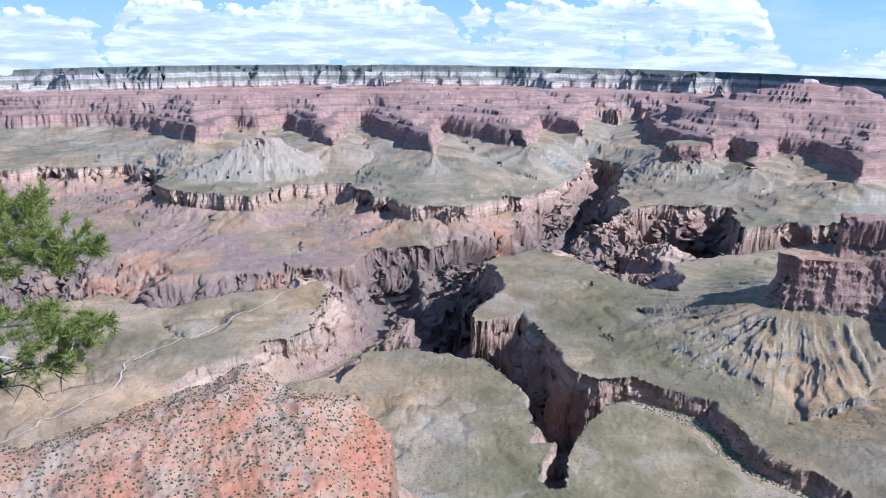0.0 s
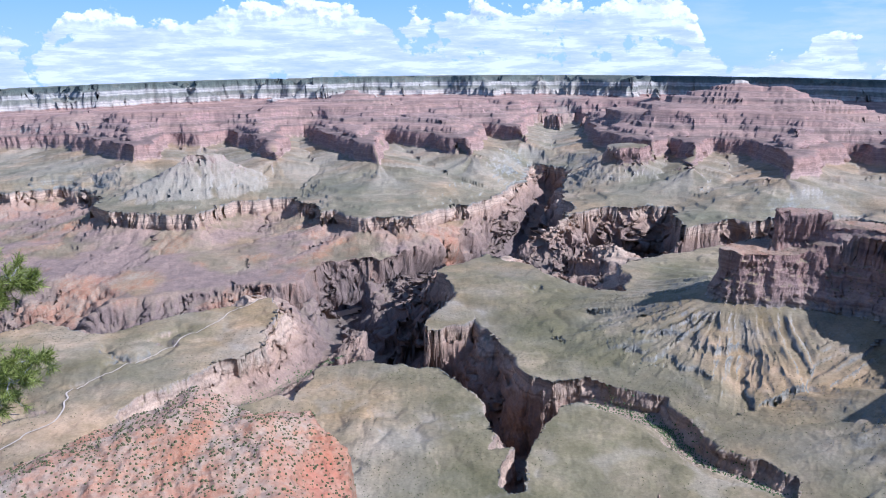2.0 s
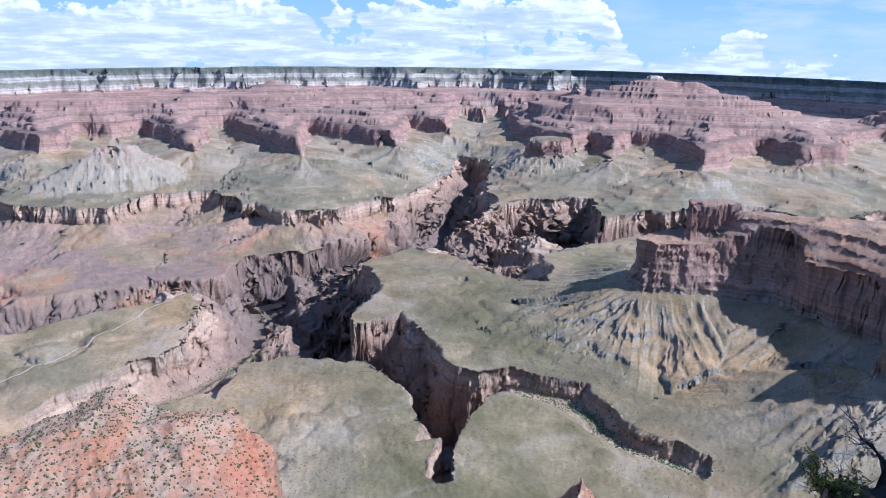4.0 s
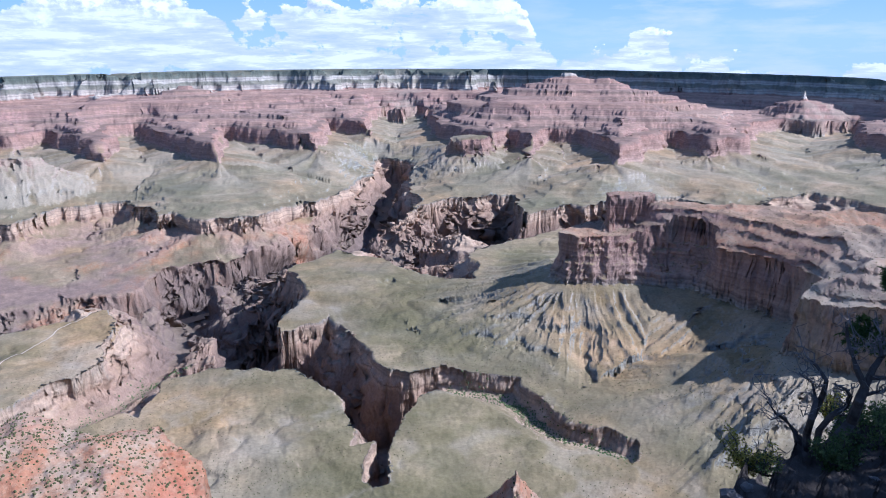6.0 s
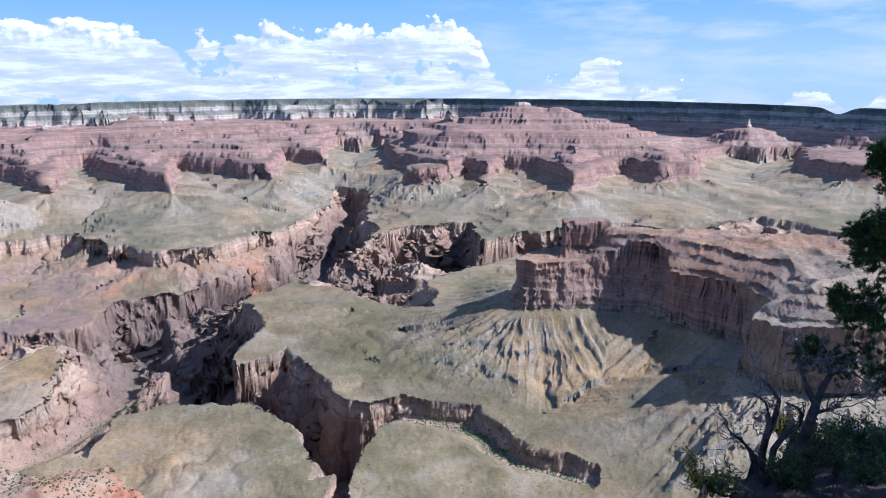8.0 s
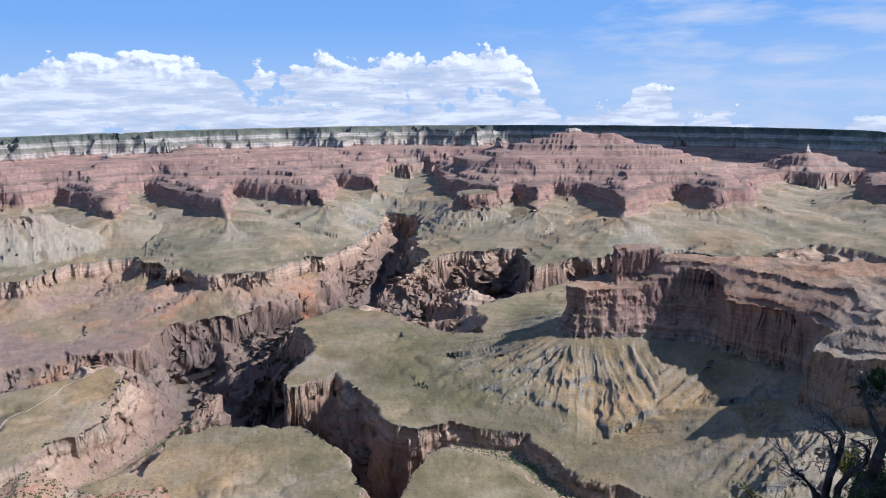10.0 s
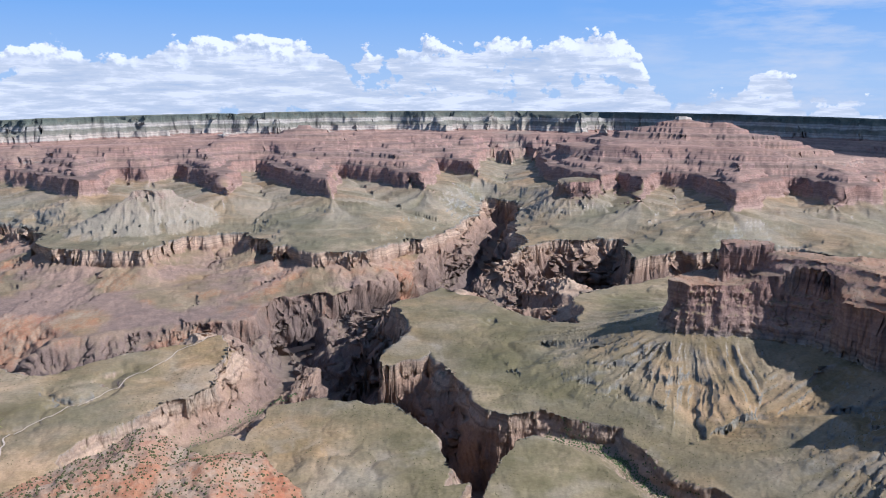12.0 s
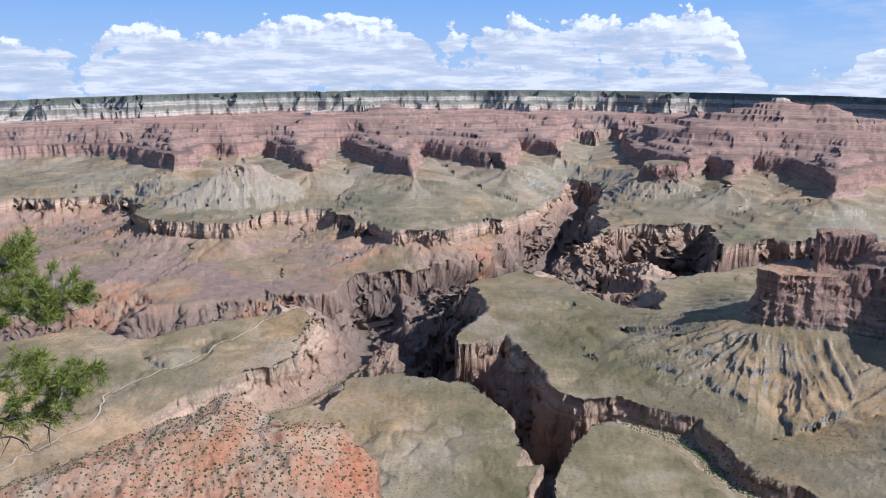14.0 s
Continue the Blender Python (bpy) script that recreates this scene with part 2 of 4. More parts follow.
CREEK_BUTTE = [
    (1573, 5790), (1675, 5657), (1897, 5639), (2102, 5938), (1900, 6215), (1662, 6076),
]
PINNACLE = [
    (239, 647), (250, 632), (271, 634), (289, 686), (268, 700),
]
LOW_PINNACLE = [
    (307, 617), (315, 602), (330, 605), (349, 652), (333, 660),
]
FRONT = [
    (-6375, 8730), (-5175, 8440), (-4430, 8535), (-3795, 8165), (-3080, 7160), (-2425, 6370),
    (-2170, 6510), (-2520, 7875), (-2135, 7720), (-2025, 8250), (-1460, 7055), (-1075, 6250),
    (-1410, 8770), (-1215, 8960), (-830, 7375), (-460, 6260), (-200, 5910), (-240, 7960),
    (95, 7410), (355, 6815), (595, 6460), (985, 8900), (1240, 7845), (2170, 12590),
    (3580, 18010), (3225, 13770), (1940, 7570), (1980, 6960), (2105, 6080), (2435, 6485),
    (2265, 5545), (2870, 6545), (3080, 6335), (2860, 5510), (2675, 4865), (3030, 5050),
    (3355, 5550), (3870, 6045), (3685, 5230), (4175, 5260), (5465, 6965), (7125, 8320),
    (9210, 9450), (5555, 5485), (5300, 4760), (5835, 4160),
]
FRONT_CLOSE = [(12000, 4000), (16000, 16000), (-16000, 16000), (-14000, 3500)]
# outline, cliff top, cliff foot, reach of the talus, rise inside, highest top, seed, redness, scrub, width of the face
MESAS = [
    (DARK_MESA, -630, -790, 640, 0.05, -538, 101, 0.35, 0.5, 26),
    (MESA_BLOCK, -512, -610, 60, 0.1, -492, 105, 0.2, 0.3, 26),
    (RED_BUTTE, -508, -640, 420, 0.3, -470, 111, 0.8, 0.1, 14),
    (PINNACLE, -466, -486, 520, 0.3, -456, 141, 0.85, 0.1, 14),
    (LOW_PINNACLE, -484, -502, 480, 0.3, -474, 151, 0.85, 0.1, 14),
    (TAN_BUTTE, -655, -700, 620, 0.4, -630, 121, -0.6, 0.5, 40),
    (CREEK_BUTTE, -640, -740, 620, 0.4, -600, 131, 0.0, 0.5, 45),
]


def hash2(ix, iy, seed):
    h = (ix.astype(np.int64) * 374761393 + iy.astype(np.int64) * 668265263 + seed * 974634777) & 0xFFFFFFFF
    h = ((h ^ (h >> 13)) * 1274126177) & 0xFFFFFFFF
    return ((h ^ (h >> 16)) & 0xFFFF).astype(np.float32) / 65535.0


def vnoise(x, y, seed):
    """Smooth value noise in -1 to 1."""
    ix, iy = np.floor(x), np.floor(y)
    fx, fy = (x - ix).astype(np.float32), (y - iy).astype(np.float32)
    ix, iy = ix.astype(np.int32), iy.astype(np.int32)
    fx, fy = fx * fx * fx * (fx * (fx * 6 - 15) + 10), fy * fy * fy * (fy * (fy * 6 - 15) + 10)
    a, b, c, d = hash2(ix, iy, seed), hash2(ix + 1, iy, seed), hash2(ix, iy + 1, seed), hash2(ix + 1, iy + 1, seed)
    return 2 * ((a + (b - a) * fx) * (1 - fy) + (c + (d - c) * fx) * fy) - 1


def fractal(x, y, size, octaves=4, seed=1, gain=0.5, ridged=False):
    out, amp, tot = np.zeros_like(x), 1.0, 0.0
    for o in range(octaves):
        k = 2.03 ** o / size
        c, s = math.cos(o * 0.7), math.sin(o * 0.7)
        v = vnoise((x * c - y * s) * k + 17.3 * o, (x * s + y * c) * k - 9.1 * o, seed + o)
        out += amp * ((1 - 2 * np.abs(v)) if ridged else v)
        tot += amp
        amp *= gain
    return out / tot


def vnoise3(x, y, z, seed):
    """Smooth value noise in space, -1 to 1."""
    ix, iy, iz = np.floor(x), np.floor(y), np.floor(z)
    f = [(a - b).astype(np.float32) for a, b in ((x, ix), (y, iy), (z, iz))]
    fx, fy, fz = [v * v * (3 - 2 * v) for v in f]
    ix, iy, iz = ix.astype(np.int64), iy.astype(np.int64), iz.astype(np.int64)
    out = 0
    for k in (0, 1):
        a, b, c, d = [hash2(ix + i, iy + j + 7919 * (iz + k), seed) for j in (0, 1) for i in (0, 1)]
        plane = (a + (b - a) * fx) * (1 - fy) + (c + (d - c) * fx) * fy
        out = out + plane * (fz if k else 1 - fz)
    return 2 * out - 1


def crags(x, y, z, strat):
    """Push the steep faces in and out: ledges along the beds, buttresses, blocks and cracks."""
    p = np.stack([x, y, z], -1)
    n = np.cross(np.gradient(p, axis=0), np.gradient(p, axis=1))
    n *= np.sign(n[..., 2:3]) / (np.linalg.norm(n, axis=-1, keepdims=True) + 1e-9)
    steep = smooth(0.90, 0.55, n[..., 2])
    flat = np.hypot(n[..., 0], n[..., 1]) + 1e-6
    r = np.hypot(x, y)
    k = np.clip(r / 2600, 0.45, 2.4)
    warp = 12 * vnoise(x / 140, y / 140, 301)
    push = np.zeros_like(x)
    for size, amp, tall in ((130, 20, 2.4), (52, 13, 1.5), (21, 6.5, 0.9), (8.5, 3.5, 0.6)):
        v = vnoise3(x / (size * k), y / (size * k), z / (size * k * tall), 310 + int(size))
        push += amp * (2.2 * np.abs(v) - 0.8)
    bed = vnoise((strat + warp) / (13 * k), 0 * x, 331) + 0.6 * vnoise((strat + warp) / (34 * k), 0 * x, 333)
    bed = np.round(bed * 2.5) / 2.5
    layered = 0.25 + 0.75 * smooth(-1030, -990, strat)
    push = (push * (1.25 - 0.45 * layered) + 9 * bed * layered) * k * steep * smooth(650, 1500, r)
    return x + push * n[..., 0] / flat, y + push * n[..., 1] / flat, z - 0.12 * push


def line_distance(x, y, pts, closed=False, fan=0.0):
    """Distance to a polyline, the way along it (fanned out round corners), and the nearest place's fraction index."""
    best = np.full_like(x, 1e12)
    along = np.zeros_like(x)
    index = np.zeros_like(x)
    ox, oy = np.zeros_like(x), np.zeros_like(x)
    run = 0.0
    n = len(pts)
    for i in range(n if closed else n - 1):
        (ax, ay), (bx, by) = pts[i][:2], pts[(i + 1) % n][:2]
        dx, dy = bx - ax, by - ay
        ln = math.hypot(dx, dy) or 1e-6
        t = np.clip(((x - ax) * dx + (y - ay) * dy) / (ln * ln), 0, 1)
        px, py = x - ax - t * dx, y - ay - t * dy
        d = px * px + py * py
        m = d < best
        ox[m], oy[m] = px[m], py[m]
        best[m] = d[m]
        along[m] = (run + t * ln)[m]
        index[m] = (i + t)[m]
        run += ln
    return np.sqrt(best), along + fan * np.arctan2(oy, ox), index


def inside(x, y, pts):
    r = np.zeros(x.shape, bool)
    for i in range(len(pts)):
        (ax, ay), (bx, by) = pts[i - 1][:2], pts[i][:2]
        if ay != by:
            r ^= ((ay > y) != (by > y)) & (x < (bx - ax) * (y - ay) / (by - ay) + ax)
    return r


def smooth(a, b, v):
    t = np.clip((v - a) / (b - a), 0, 1)
    return t * t * (3 - 2 * t)


def steps(d, table):
    return np.interp(d, [p[0] for p in table], [p[1] for p in table]).astype(np.float32)


def canyon(x, y):
    """Height, layer height and surface masks at places x, y, in canyon metres."""
    x, y = x.astype(np.float32), y.astype(np.float32)
    r = np.hypot(x, y)
    dip = -0.024 * np.maximum(0, r - 3000)
    # crumbled outlines
    w = np.clip(r / 3000, 0.5, 2.2)
    block, slab = 7 * smooth(4000, 2800, r), 18 * smooth(2800, 4200, r)
    wx = x + w * (30 * fractal(x, y, 170, 2, 11) + 14 * fractal(x, y, 45, 2, 13) + 4 * fractal(x, y, 13, 1, 15) + block * np.round(1.6 * fractal(x, y, 40, 2, 16)) + slab * np.round(1.3 * fractal(x, y, 170, 2, 18)))
    wy = y + w * (30 * fractal(x, y, 170, 2, 21) + 14 * fractal(x, y, 45, 2, 23) + 4 * fractal(x, y, 13, 1, 25) + block * np.round(1.6 * fractal(x, y, 40, 2, 26)) + slab * np.round(1.3 * fractal(x, y, 170, 2, 28)))
    bx, by = x + w * 30 * fractal(x, y, 170, 2, 11), y + w * 30 * fractal(x, y, 170, 2, 21)
    gd, gs, gi = line_distance(bx, by, GORGE, True, 90.0)
    gsd = np.where(inside(bx, by, GORGE), -gd, gd)
    crumble = w * (17 * fractal(x, y, 90, 3, 13, 0.5) + 2 * fractal(x, y, 13, 1, 15) + 0.8 * (block + 0.4 * slab) * np.round(1.6 * fractal(x, y, 46, 2, 16)))
    gsd = gsd + crumble * smooth(90, 10, gd)
    ins_g, gd = gsd < 0, np.abs(gsd)
    dn, sn, _ = line_distance(wx, wy, TAPEATS_NORTH)
    level = smooth(-20, 320, np.minimum(np.where(ins_g, -gd, gd), dn))
    run = fractal(wx, wy, 330, 3, 33, ridged=True)
    hills = fractal(x, y, 800, 4, 35, 0.55, ridged=True) * smooth(4200, 5200, r)
    relief = 26 * fractal(x, y, 560, 3, 31, 0.45) - 26 * smooth(0.45, 0.95, run) + 44 * hills
    wash = fractal(x + 40 * fractal(x, y, 260, 2, 38), y, 420, 4, 39, 0.55, ridged=True)
    rill = fractal(x + 25 * fractal(x, y, 120, 2, 46), y + 25 * fractal(x, y, 120, 2, 48), 190, 4, 44, 0.55, ridged=True)
    relief = relief - 12 * smooth(0.35, 0.9, rill) * smooth(2600, 1700, r) - 16 * smooth(0.1, 0.8, wash) + 5 * fractal(x, y, 120, 3, 40, 0.6)
    z = -930 + relief * (0.15 + 0.85 * level) + 2.5 * fractal(x, y, 60, 3, 37) + np.maximum(0, 1150 - r) * 0.55
    pale = 0.35 * smooth(0.5, 0.85, rill) * smooth(2600, 1700, r) + 0.45 * smooth(0.15, 0.5, fractal(x, y, 700, 4, 36, 0.6)) + 0.3 * smooth(0.62, 0.85, wash)
    red = np.zeros_like(x)
    scrub = np.clip(0.93 + 0.35 * fractal(x, y, 240, 4, 34, 0.65), 0.3, 1.0)

    # far side: terraces from the shale slopes to the forested rim
    region = np.zeros(x.shape, np.int8)
    shift = np.zeros_like(x)
    far = r > 4300
    X, Y, Rr = x[far], y[far], r[far]
    az = np.degrees(np.arctan2(X, Y))
    k = np.clip(Rr / 7000, 0.6, 1.6)
    fx = X + k * (75 * fractal(X, Y, 600, 2, 41) + 45 * fractal(X, Y, 190, 3, 43))
    fy = Y + k * (75 * fractal(X, Y, 600, 2, 47) + 45 * fractal(X, Y, 190, 3, 49))
    d, s, _ = line_distance(fx, fy, FRONT, False, 500.0)
    sd = np.where(inside(fx, fy, FRONT + FRONT_CLOSE), d, -d)
    rough = fractal(X, Y, 1700, 3, 53, ridged=True)
    up = np.minimum(sd, 1250 + 0.12 * sd) + (rough - 0.28) * 2000 * smooth(120, 1300, sd) + 230 * fractal(X, Y, 330, 4, 54) * smooth(60, 250, sd)
    up = np.where(sd > 150, np.maximum(up, 45 + 0.05 * sd), up)
    zf = steps(up, FAR_PROFILE) + 30 * fractal(s, sd * 0.2, 330, 4, 57, 0.55, ridged=True) * smooth(-1700, -300, sd) * smooth(0, -90, sd)
    inner = smooth(900, 2600, sd)
    hill = np.minimum(-500 + 0.03 * np.minimum(sd, 4500), -385) + 190 * (fractal(X, Y, 1500, 5, 56, 0.52, ridged=True) - 0.25)
    tier = hill / 38 + 0.25 * fractal(X, Y, 700, 2, 66)
    hill = 38 * (np.floor(tier) + 0.35 * (tier % 1) + 0.65 * smooth(0.62, 0.92, tier % 1))
    zf = zf + (hill - zf) * inner * (sd > 0)
    # the terraces sink towards the east
    zf = np.minimum(zf, np.interp(X / np.maximum(Y, 1), [0.45, 0.55, 0.65, 0.78, 1.7], [-300, -335, -505, -588, -600]) + 40 * (rough - 0.3))
    zf = np.where(zf < -700, -930 + (zf + 930) * (0.12 + 0.88 * level[far]), zf)
    rim = Rr - 14300 + 2200 * (fractal(X, Y, 2600, 2, 59, ridged=True) - 0.2) + 1500 * fractal(X, Y, 1100, 3, 61, ridged=True) + 420 * fractal(X, Y, 320, 3, 62)
    db, _, _ = line_distance(X, Y, CREEK)
    rim = np.minimum(rim, np.where(Rr < 14900 + 700 * fractal(X, Y, 900, 3, 64, ridged=True), (db - 700) * 1.2 + 200 * fractal(X, Y, 700, 3, 63), rim))
    zf = np.maximum(zf, steps(rim, RIM_PROFILE))
    zf = zf - 130 * np.exp(-((az - 46.9) / 0.8) ** 2) * smooth(12500, 13500, Rr)
    reg = np.where(rim > -60, 8, 0)
    lift = np.zeros_like(zf)
    for i, (tx, ty, top, wide) in enumerate(TEMPLES):
        q = np.hypot(X - tx, Y - ty) + 90 * fractal(X, Y, 420, 3, 67) + 25 * fractal(X, Y, 110, 2, 69)
        zt = np.where(sd > 0, np.minimum(top, steps(wide - q, TEMPLE_PROFILE) + top) - 400 * smooth(330, 0, sd), -2000)
        reg = np.where((zt > zf) & (zt > top - 190), 9 + i, reg)
        lift = np.where(zt > zf, -235.0, lift)
        zf = np.maximum(zf, zt)
    zf += 9 * fractal(X, Y, 190, 3, 71, ridged=True) * (rim < 500)
    scrub[far] = np.where(zf > -640, 0.22, 0.8)
    dip[far] -= Rr * 0.0524 * (1 - np.cos(np.radians(az - 8))) * smooth(6000, 13000, Rr)
    region[far] = np.where(zf > z[far], reg, 0)
    shift[far] = lift
    streaks = fractal(s, sd * 0.12, 240, 4, 58, 0.6, ridged=True)
    pale[far] = smooth(0.0, 0.6, streaks) * smooth(-1100, -250, sd) * smooth(10, -60, sd) * 0.4
    z[far] = np.maximum(z[far], zf)

    # mesas and buttes: outline, cliff top, cliff foot, reach of the talus, rise inside, highest top
    for number, (outline, top, foot, reach, rise, cap, seed, reds, scrubs, wide) in enumerate(MESAS):
        cx, cy = np.mean([p[0] for p in outline]), np.mean([p[1] for p in outline])
        span = max(math.hypot(p[0] - cx, p[1] - cy) for p in outline) + reach + 200
        near = (np.hypot(x - cx, y - cy) < span)
        if not near.any():
            continue
        X, Y = x[near] + 0.4 * (wx - x)[near], y[near] + 0.4 * (wy - y)[near]
        d, s, _ = line_distance(X, Y, outline, True, 170.0)
        ins = inside(X, Y, outline)
        gul = fractal(s + 4 * fractal(X, Y, 70, 2, seed + 2), d * 0.06, 48, 4, seed, 0.62, ridged=True)
        out = np.clip(1 - d / reach, 0, 1)
        lv = level[near]
        talus = -935 + (foot + 935) * out ** 1.55 * (lv + (1 - lv) * out) + (gul * 13 + 3 * fractal(X, Y, 30, 2, seed + 5)) * np.clip(d / 70, 0, 1) * np.clip(out * 3, 0, 1) * (0.3 + 0.7 * lv)
        fan = fractal(s * 0.9 + 22 * fractal(X, Y, 160, 2, seed + 15), d * 0.10, 210, 3, seed + 14, 0.5, ridged=True)
        talus = talus + (34 if number == 0 else 9) * (fan - 0.25) * smooth(30, 260, d) * np.clip(out * 3, 0, 1) * (0.25 + 0.75 * lv)
        talus = talus + 7 * smooth(0.25, 0.3, (talus / 38 + 0.15 * gul) % 1) * np.clip(out * 2, 0, 1) * np.clip(d / 120, 0, 1) * smooth(0.1, 0.5, fractal(X, Y, 260, 2, seed + 6))
        e = d * (rise + (0.5 * smooth(1290, 1480, X) if number == 0 else 0))
        e = np.maximum(0, e + 9 * fractal(X, Y, 120, 3, seed + 8))
        tiers = top + np.minimum(cap - top, e * 0.85 + 7 * np.floor(e / 26) + 7 * smooth(0.7, 1.0, (e / 26) % 1))
        tiers = tiers + 5 * fractal(X, Y, 60, 3, seed + 9)
        if number == 0:
            tiers = tiers + 34 * (fractal(X + 0.3 * Y, Y, 230, 4, seed + 16, 0.5, ridged=True) - 0.3) * smooth(60, 220, d)
        if reds > 0.6:
            tiers = tiers + 7 * fractal(X + 0.45 * Y, Y * 0.22, 80, 4, seed + 12, 0.55, ridged=True) + 2.5 * np.abs(fractal(X, Y, 14, 2, seed + 13))
        ledge = (top - foot)
        nick = 4.5 * fractal(s, d * 0, 24, 3, seed + 7)
        setback = wide + (70 * smooth(1950, 2080, Y) * smooth(2350, 2250, Y) if number == 0 else 0)
        face = np.clip((d + nick) / setback, 0, 1)
        tread = face * 7
        body = foot + ledge * np.minimum(1, (np.floor(tread) + 0.3 * (tread % 1) + 0.7 * smooth(0.55, 0.9, tread % 1)) / 7)
        zz = np.where(ins, np.where(face < 1, body, tiers), talus)
        over = zz > z[near]
        if reds < 0:
            pale[near] = np.where(over & (d < reach * 0.8), -reds * smooth(-0.6, 0.2, gul), pale[near])
        if reds > 0:
            core = over & ((ins & (face >= 1)) if number < 2 else (ins | (d < (150 if reds > 0.6 else 60))))
            patch = smooth(-0.5, 0.3, fractal(X, Y, 130, 4, seed + 3))
            red[near] = np.where(core, reds * (0.8 + 0.2 * patch if reds > 0.6 else patch), red[near])
            scrub[near] = np.where(core, scrubs, scrub[near])
        region[near] = np.where(over & (ins | (d < 6)), number + 1, region[near])
        z[near] = np.maximum(z[near], zz)
        pale[near] = np.maximum(pale[near], np.where(ins | ~over, 0, smooth(-0.1, 0.5, gul) * np.clip(out * 1.5, 0, 1) * (0.1 if number == 0 else 0.45)))

    # red bench under the far platform's cliff
    bench = inside(wx, wy, TAPEATS_NORTH + BENCH_CLOSE)
    drop = 75 * smooth(0, 22, dn) + 150 * (1 - np.exp(-dn / 420)) + 24 * fractal(sn + 40 * fractal(x, y, 200, 2, 82), dn * 0.25, 170, 4, 81, 0.55, ridged=True) * np.clip(dn / 150, 0, 1)
    z = np.where(bench, np.minimum(z, -930 - drop), z)
    red = np.where(bench, smooth(-0.05, 0.45, fractal(x, y, 300, 5, 85, 0.6)) * smooth(20, 120, dn) * 0.5, red)
    scrub = np.where(bench, smooth(-0.15, 0.35, fractal(x, y, 380, 4, 86, 0.6)) * 0.75, scrub)
    pale = np.where(bench, 0, pale)

    # thin ledges on the far benches
    up = (z + 930) / 26 + 0.4 * fractal(x, y, 500, 2, 99)
    ledges = 26 * (smooth(0.72, 0.9, up % 1) - (up % 1)) * 0.3
    z = z + ledges * smooth(4300, 4800, r) * (z < -780) * (z > -1010)
    # the inner gorge and its side canyons
    d, s, ins = gd, gs, ins_g
    steep = np.interp(gi, np.arange(len(STEEP)), STEEP).astype(np.float32)
    fl = np.full_like(x, 1e12)
    floor = np.zeros_like(x)
    for axis in AXES:
        da, _, ia = line_distance(bx, by, axis)
        zf = np.interp(ia, np.arange(len(axis)), [p[2] for p in axis])
        m = da < fl
        fl[m], floor[m] = da[m], zf[m]
    bed = 14.0
    fl = np.maximum(0, fl - bed)
    u = d / (d + fl + 1e-3)
    spur = fractal(s + 40 * fractal(x, y, 200, 2, 92), d * 0.25, 320, 3, 91, 0.5, ridged=True) - 0.2
    cliff = 44 * (0.5 * smooth(0, 6, d) + 0.5 * smooth(12, 20, d))
    cliff = np.where(bench, 0, cliff * steep)
    broad = np.clip((d + fl) / 320, 0.12, 1)
    edge = np.clip(u * 6, 0, 1) * np.clip((1 - u) * 4, 0, 1)
    crag = 0.11 * fractal(s + 30 * fractal(x, y, 90, 2, 87), u * 380 + 70 * fractal(x, y, 120, 3, 89), 130, 5, 88, 0.6)
    shelf = 0.05 * np.round(2.2 * fractal(s * 0.6, u * 420, 70, 3, 90, 0.6))
    u = np.clip(u + (crag + shelf) * edge, 0, 1)
    g = np.clip(u * 1.02 + 0.34 * spur * np.clip(u * 5, 0, 1) * np.clip((1 - u) * 4, 0, 1), 0, 1)
    g = np.where(bench, g ** 1.35, g)
    zi = np.minimum(z - cliff, -60 + z)
    zi = z - cliff + (floor - z + cliff) * g + (120 * fractal(wx, wy, 460, 5, 94, 0.5, ridged=True) + 34 * fractal(wx, wy, 130, 4, 96, 0.55, ridged=True) - 50) * broad * 4 * np.clip(u * (1 - u), 0, 0.25) * np.clip((z - floor) / 400, 0.1, 1) * np.clip(d / 30, 0, 1)
    z = np.where(ins, np.minimum(zi, z), z)
    pale = np.where(ins & (d > 8), np.where(steep < 0.5, pale, 0), pale)
    scrub = np.where(ins & (d > 8), np.where(steep < 0.5, 0.9, 0.3), scrub)
    region = np.where(ins, 0, region)
    z = z + 7 * (fractal(x, y, 30, 3, 98, 0.6, ridged=True) - 0.2) * smooth(1150, 800, r) * (x > 0)
    z = z + 1.3 * fractal(x, y, 22, 2, 97, 0.6, ridged=True) * smooth(4200, 2600, r)
    strat = z + shift
    return z + dip, strat, scrub, red, pale, region


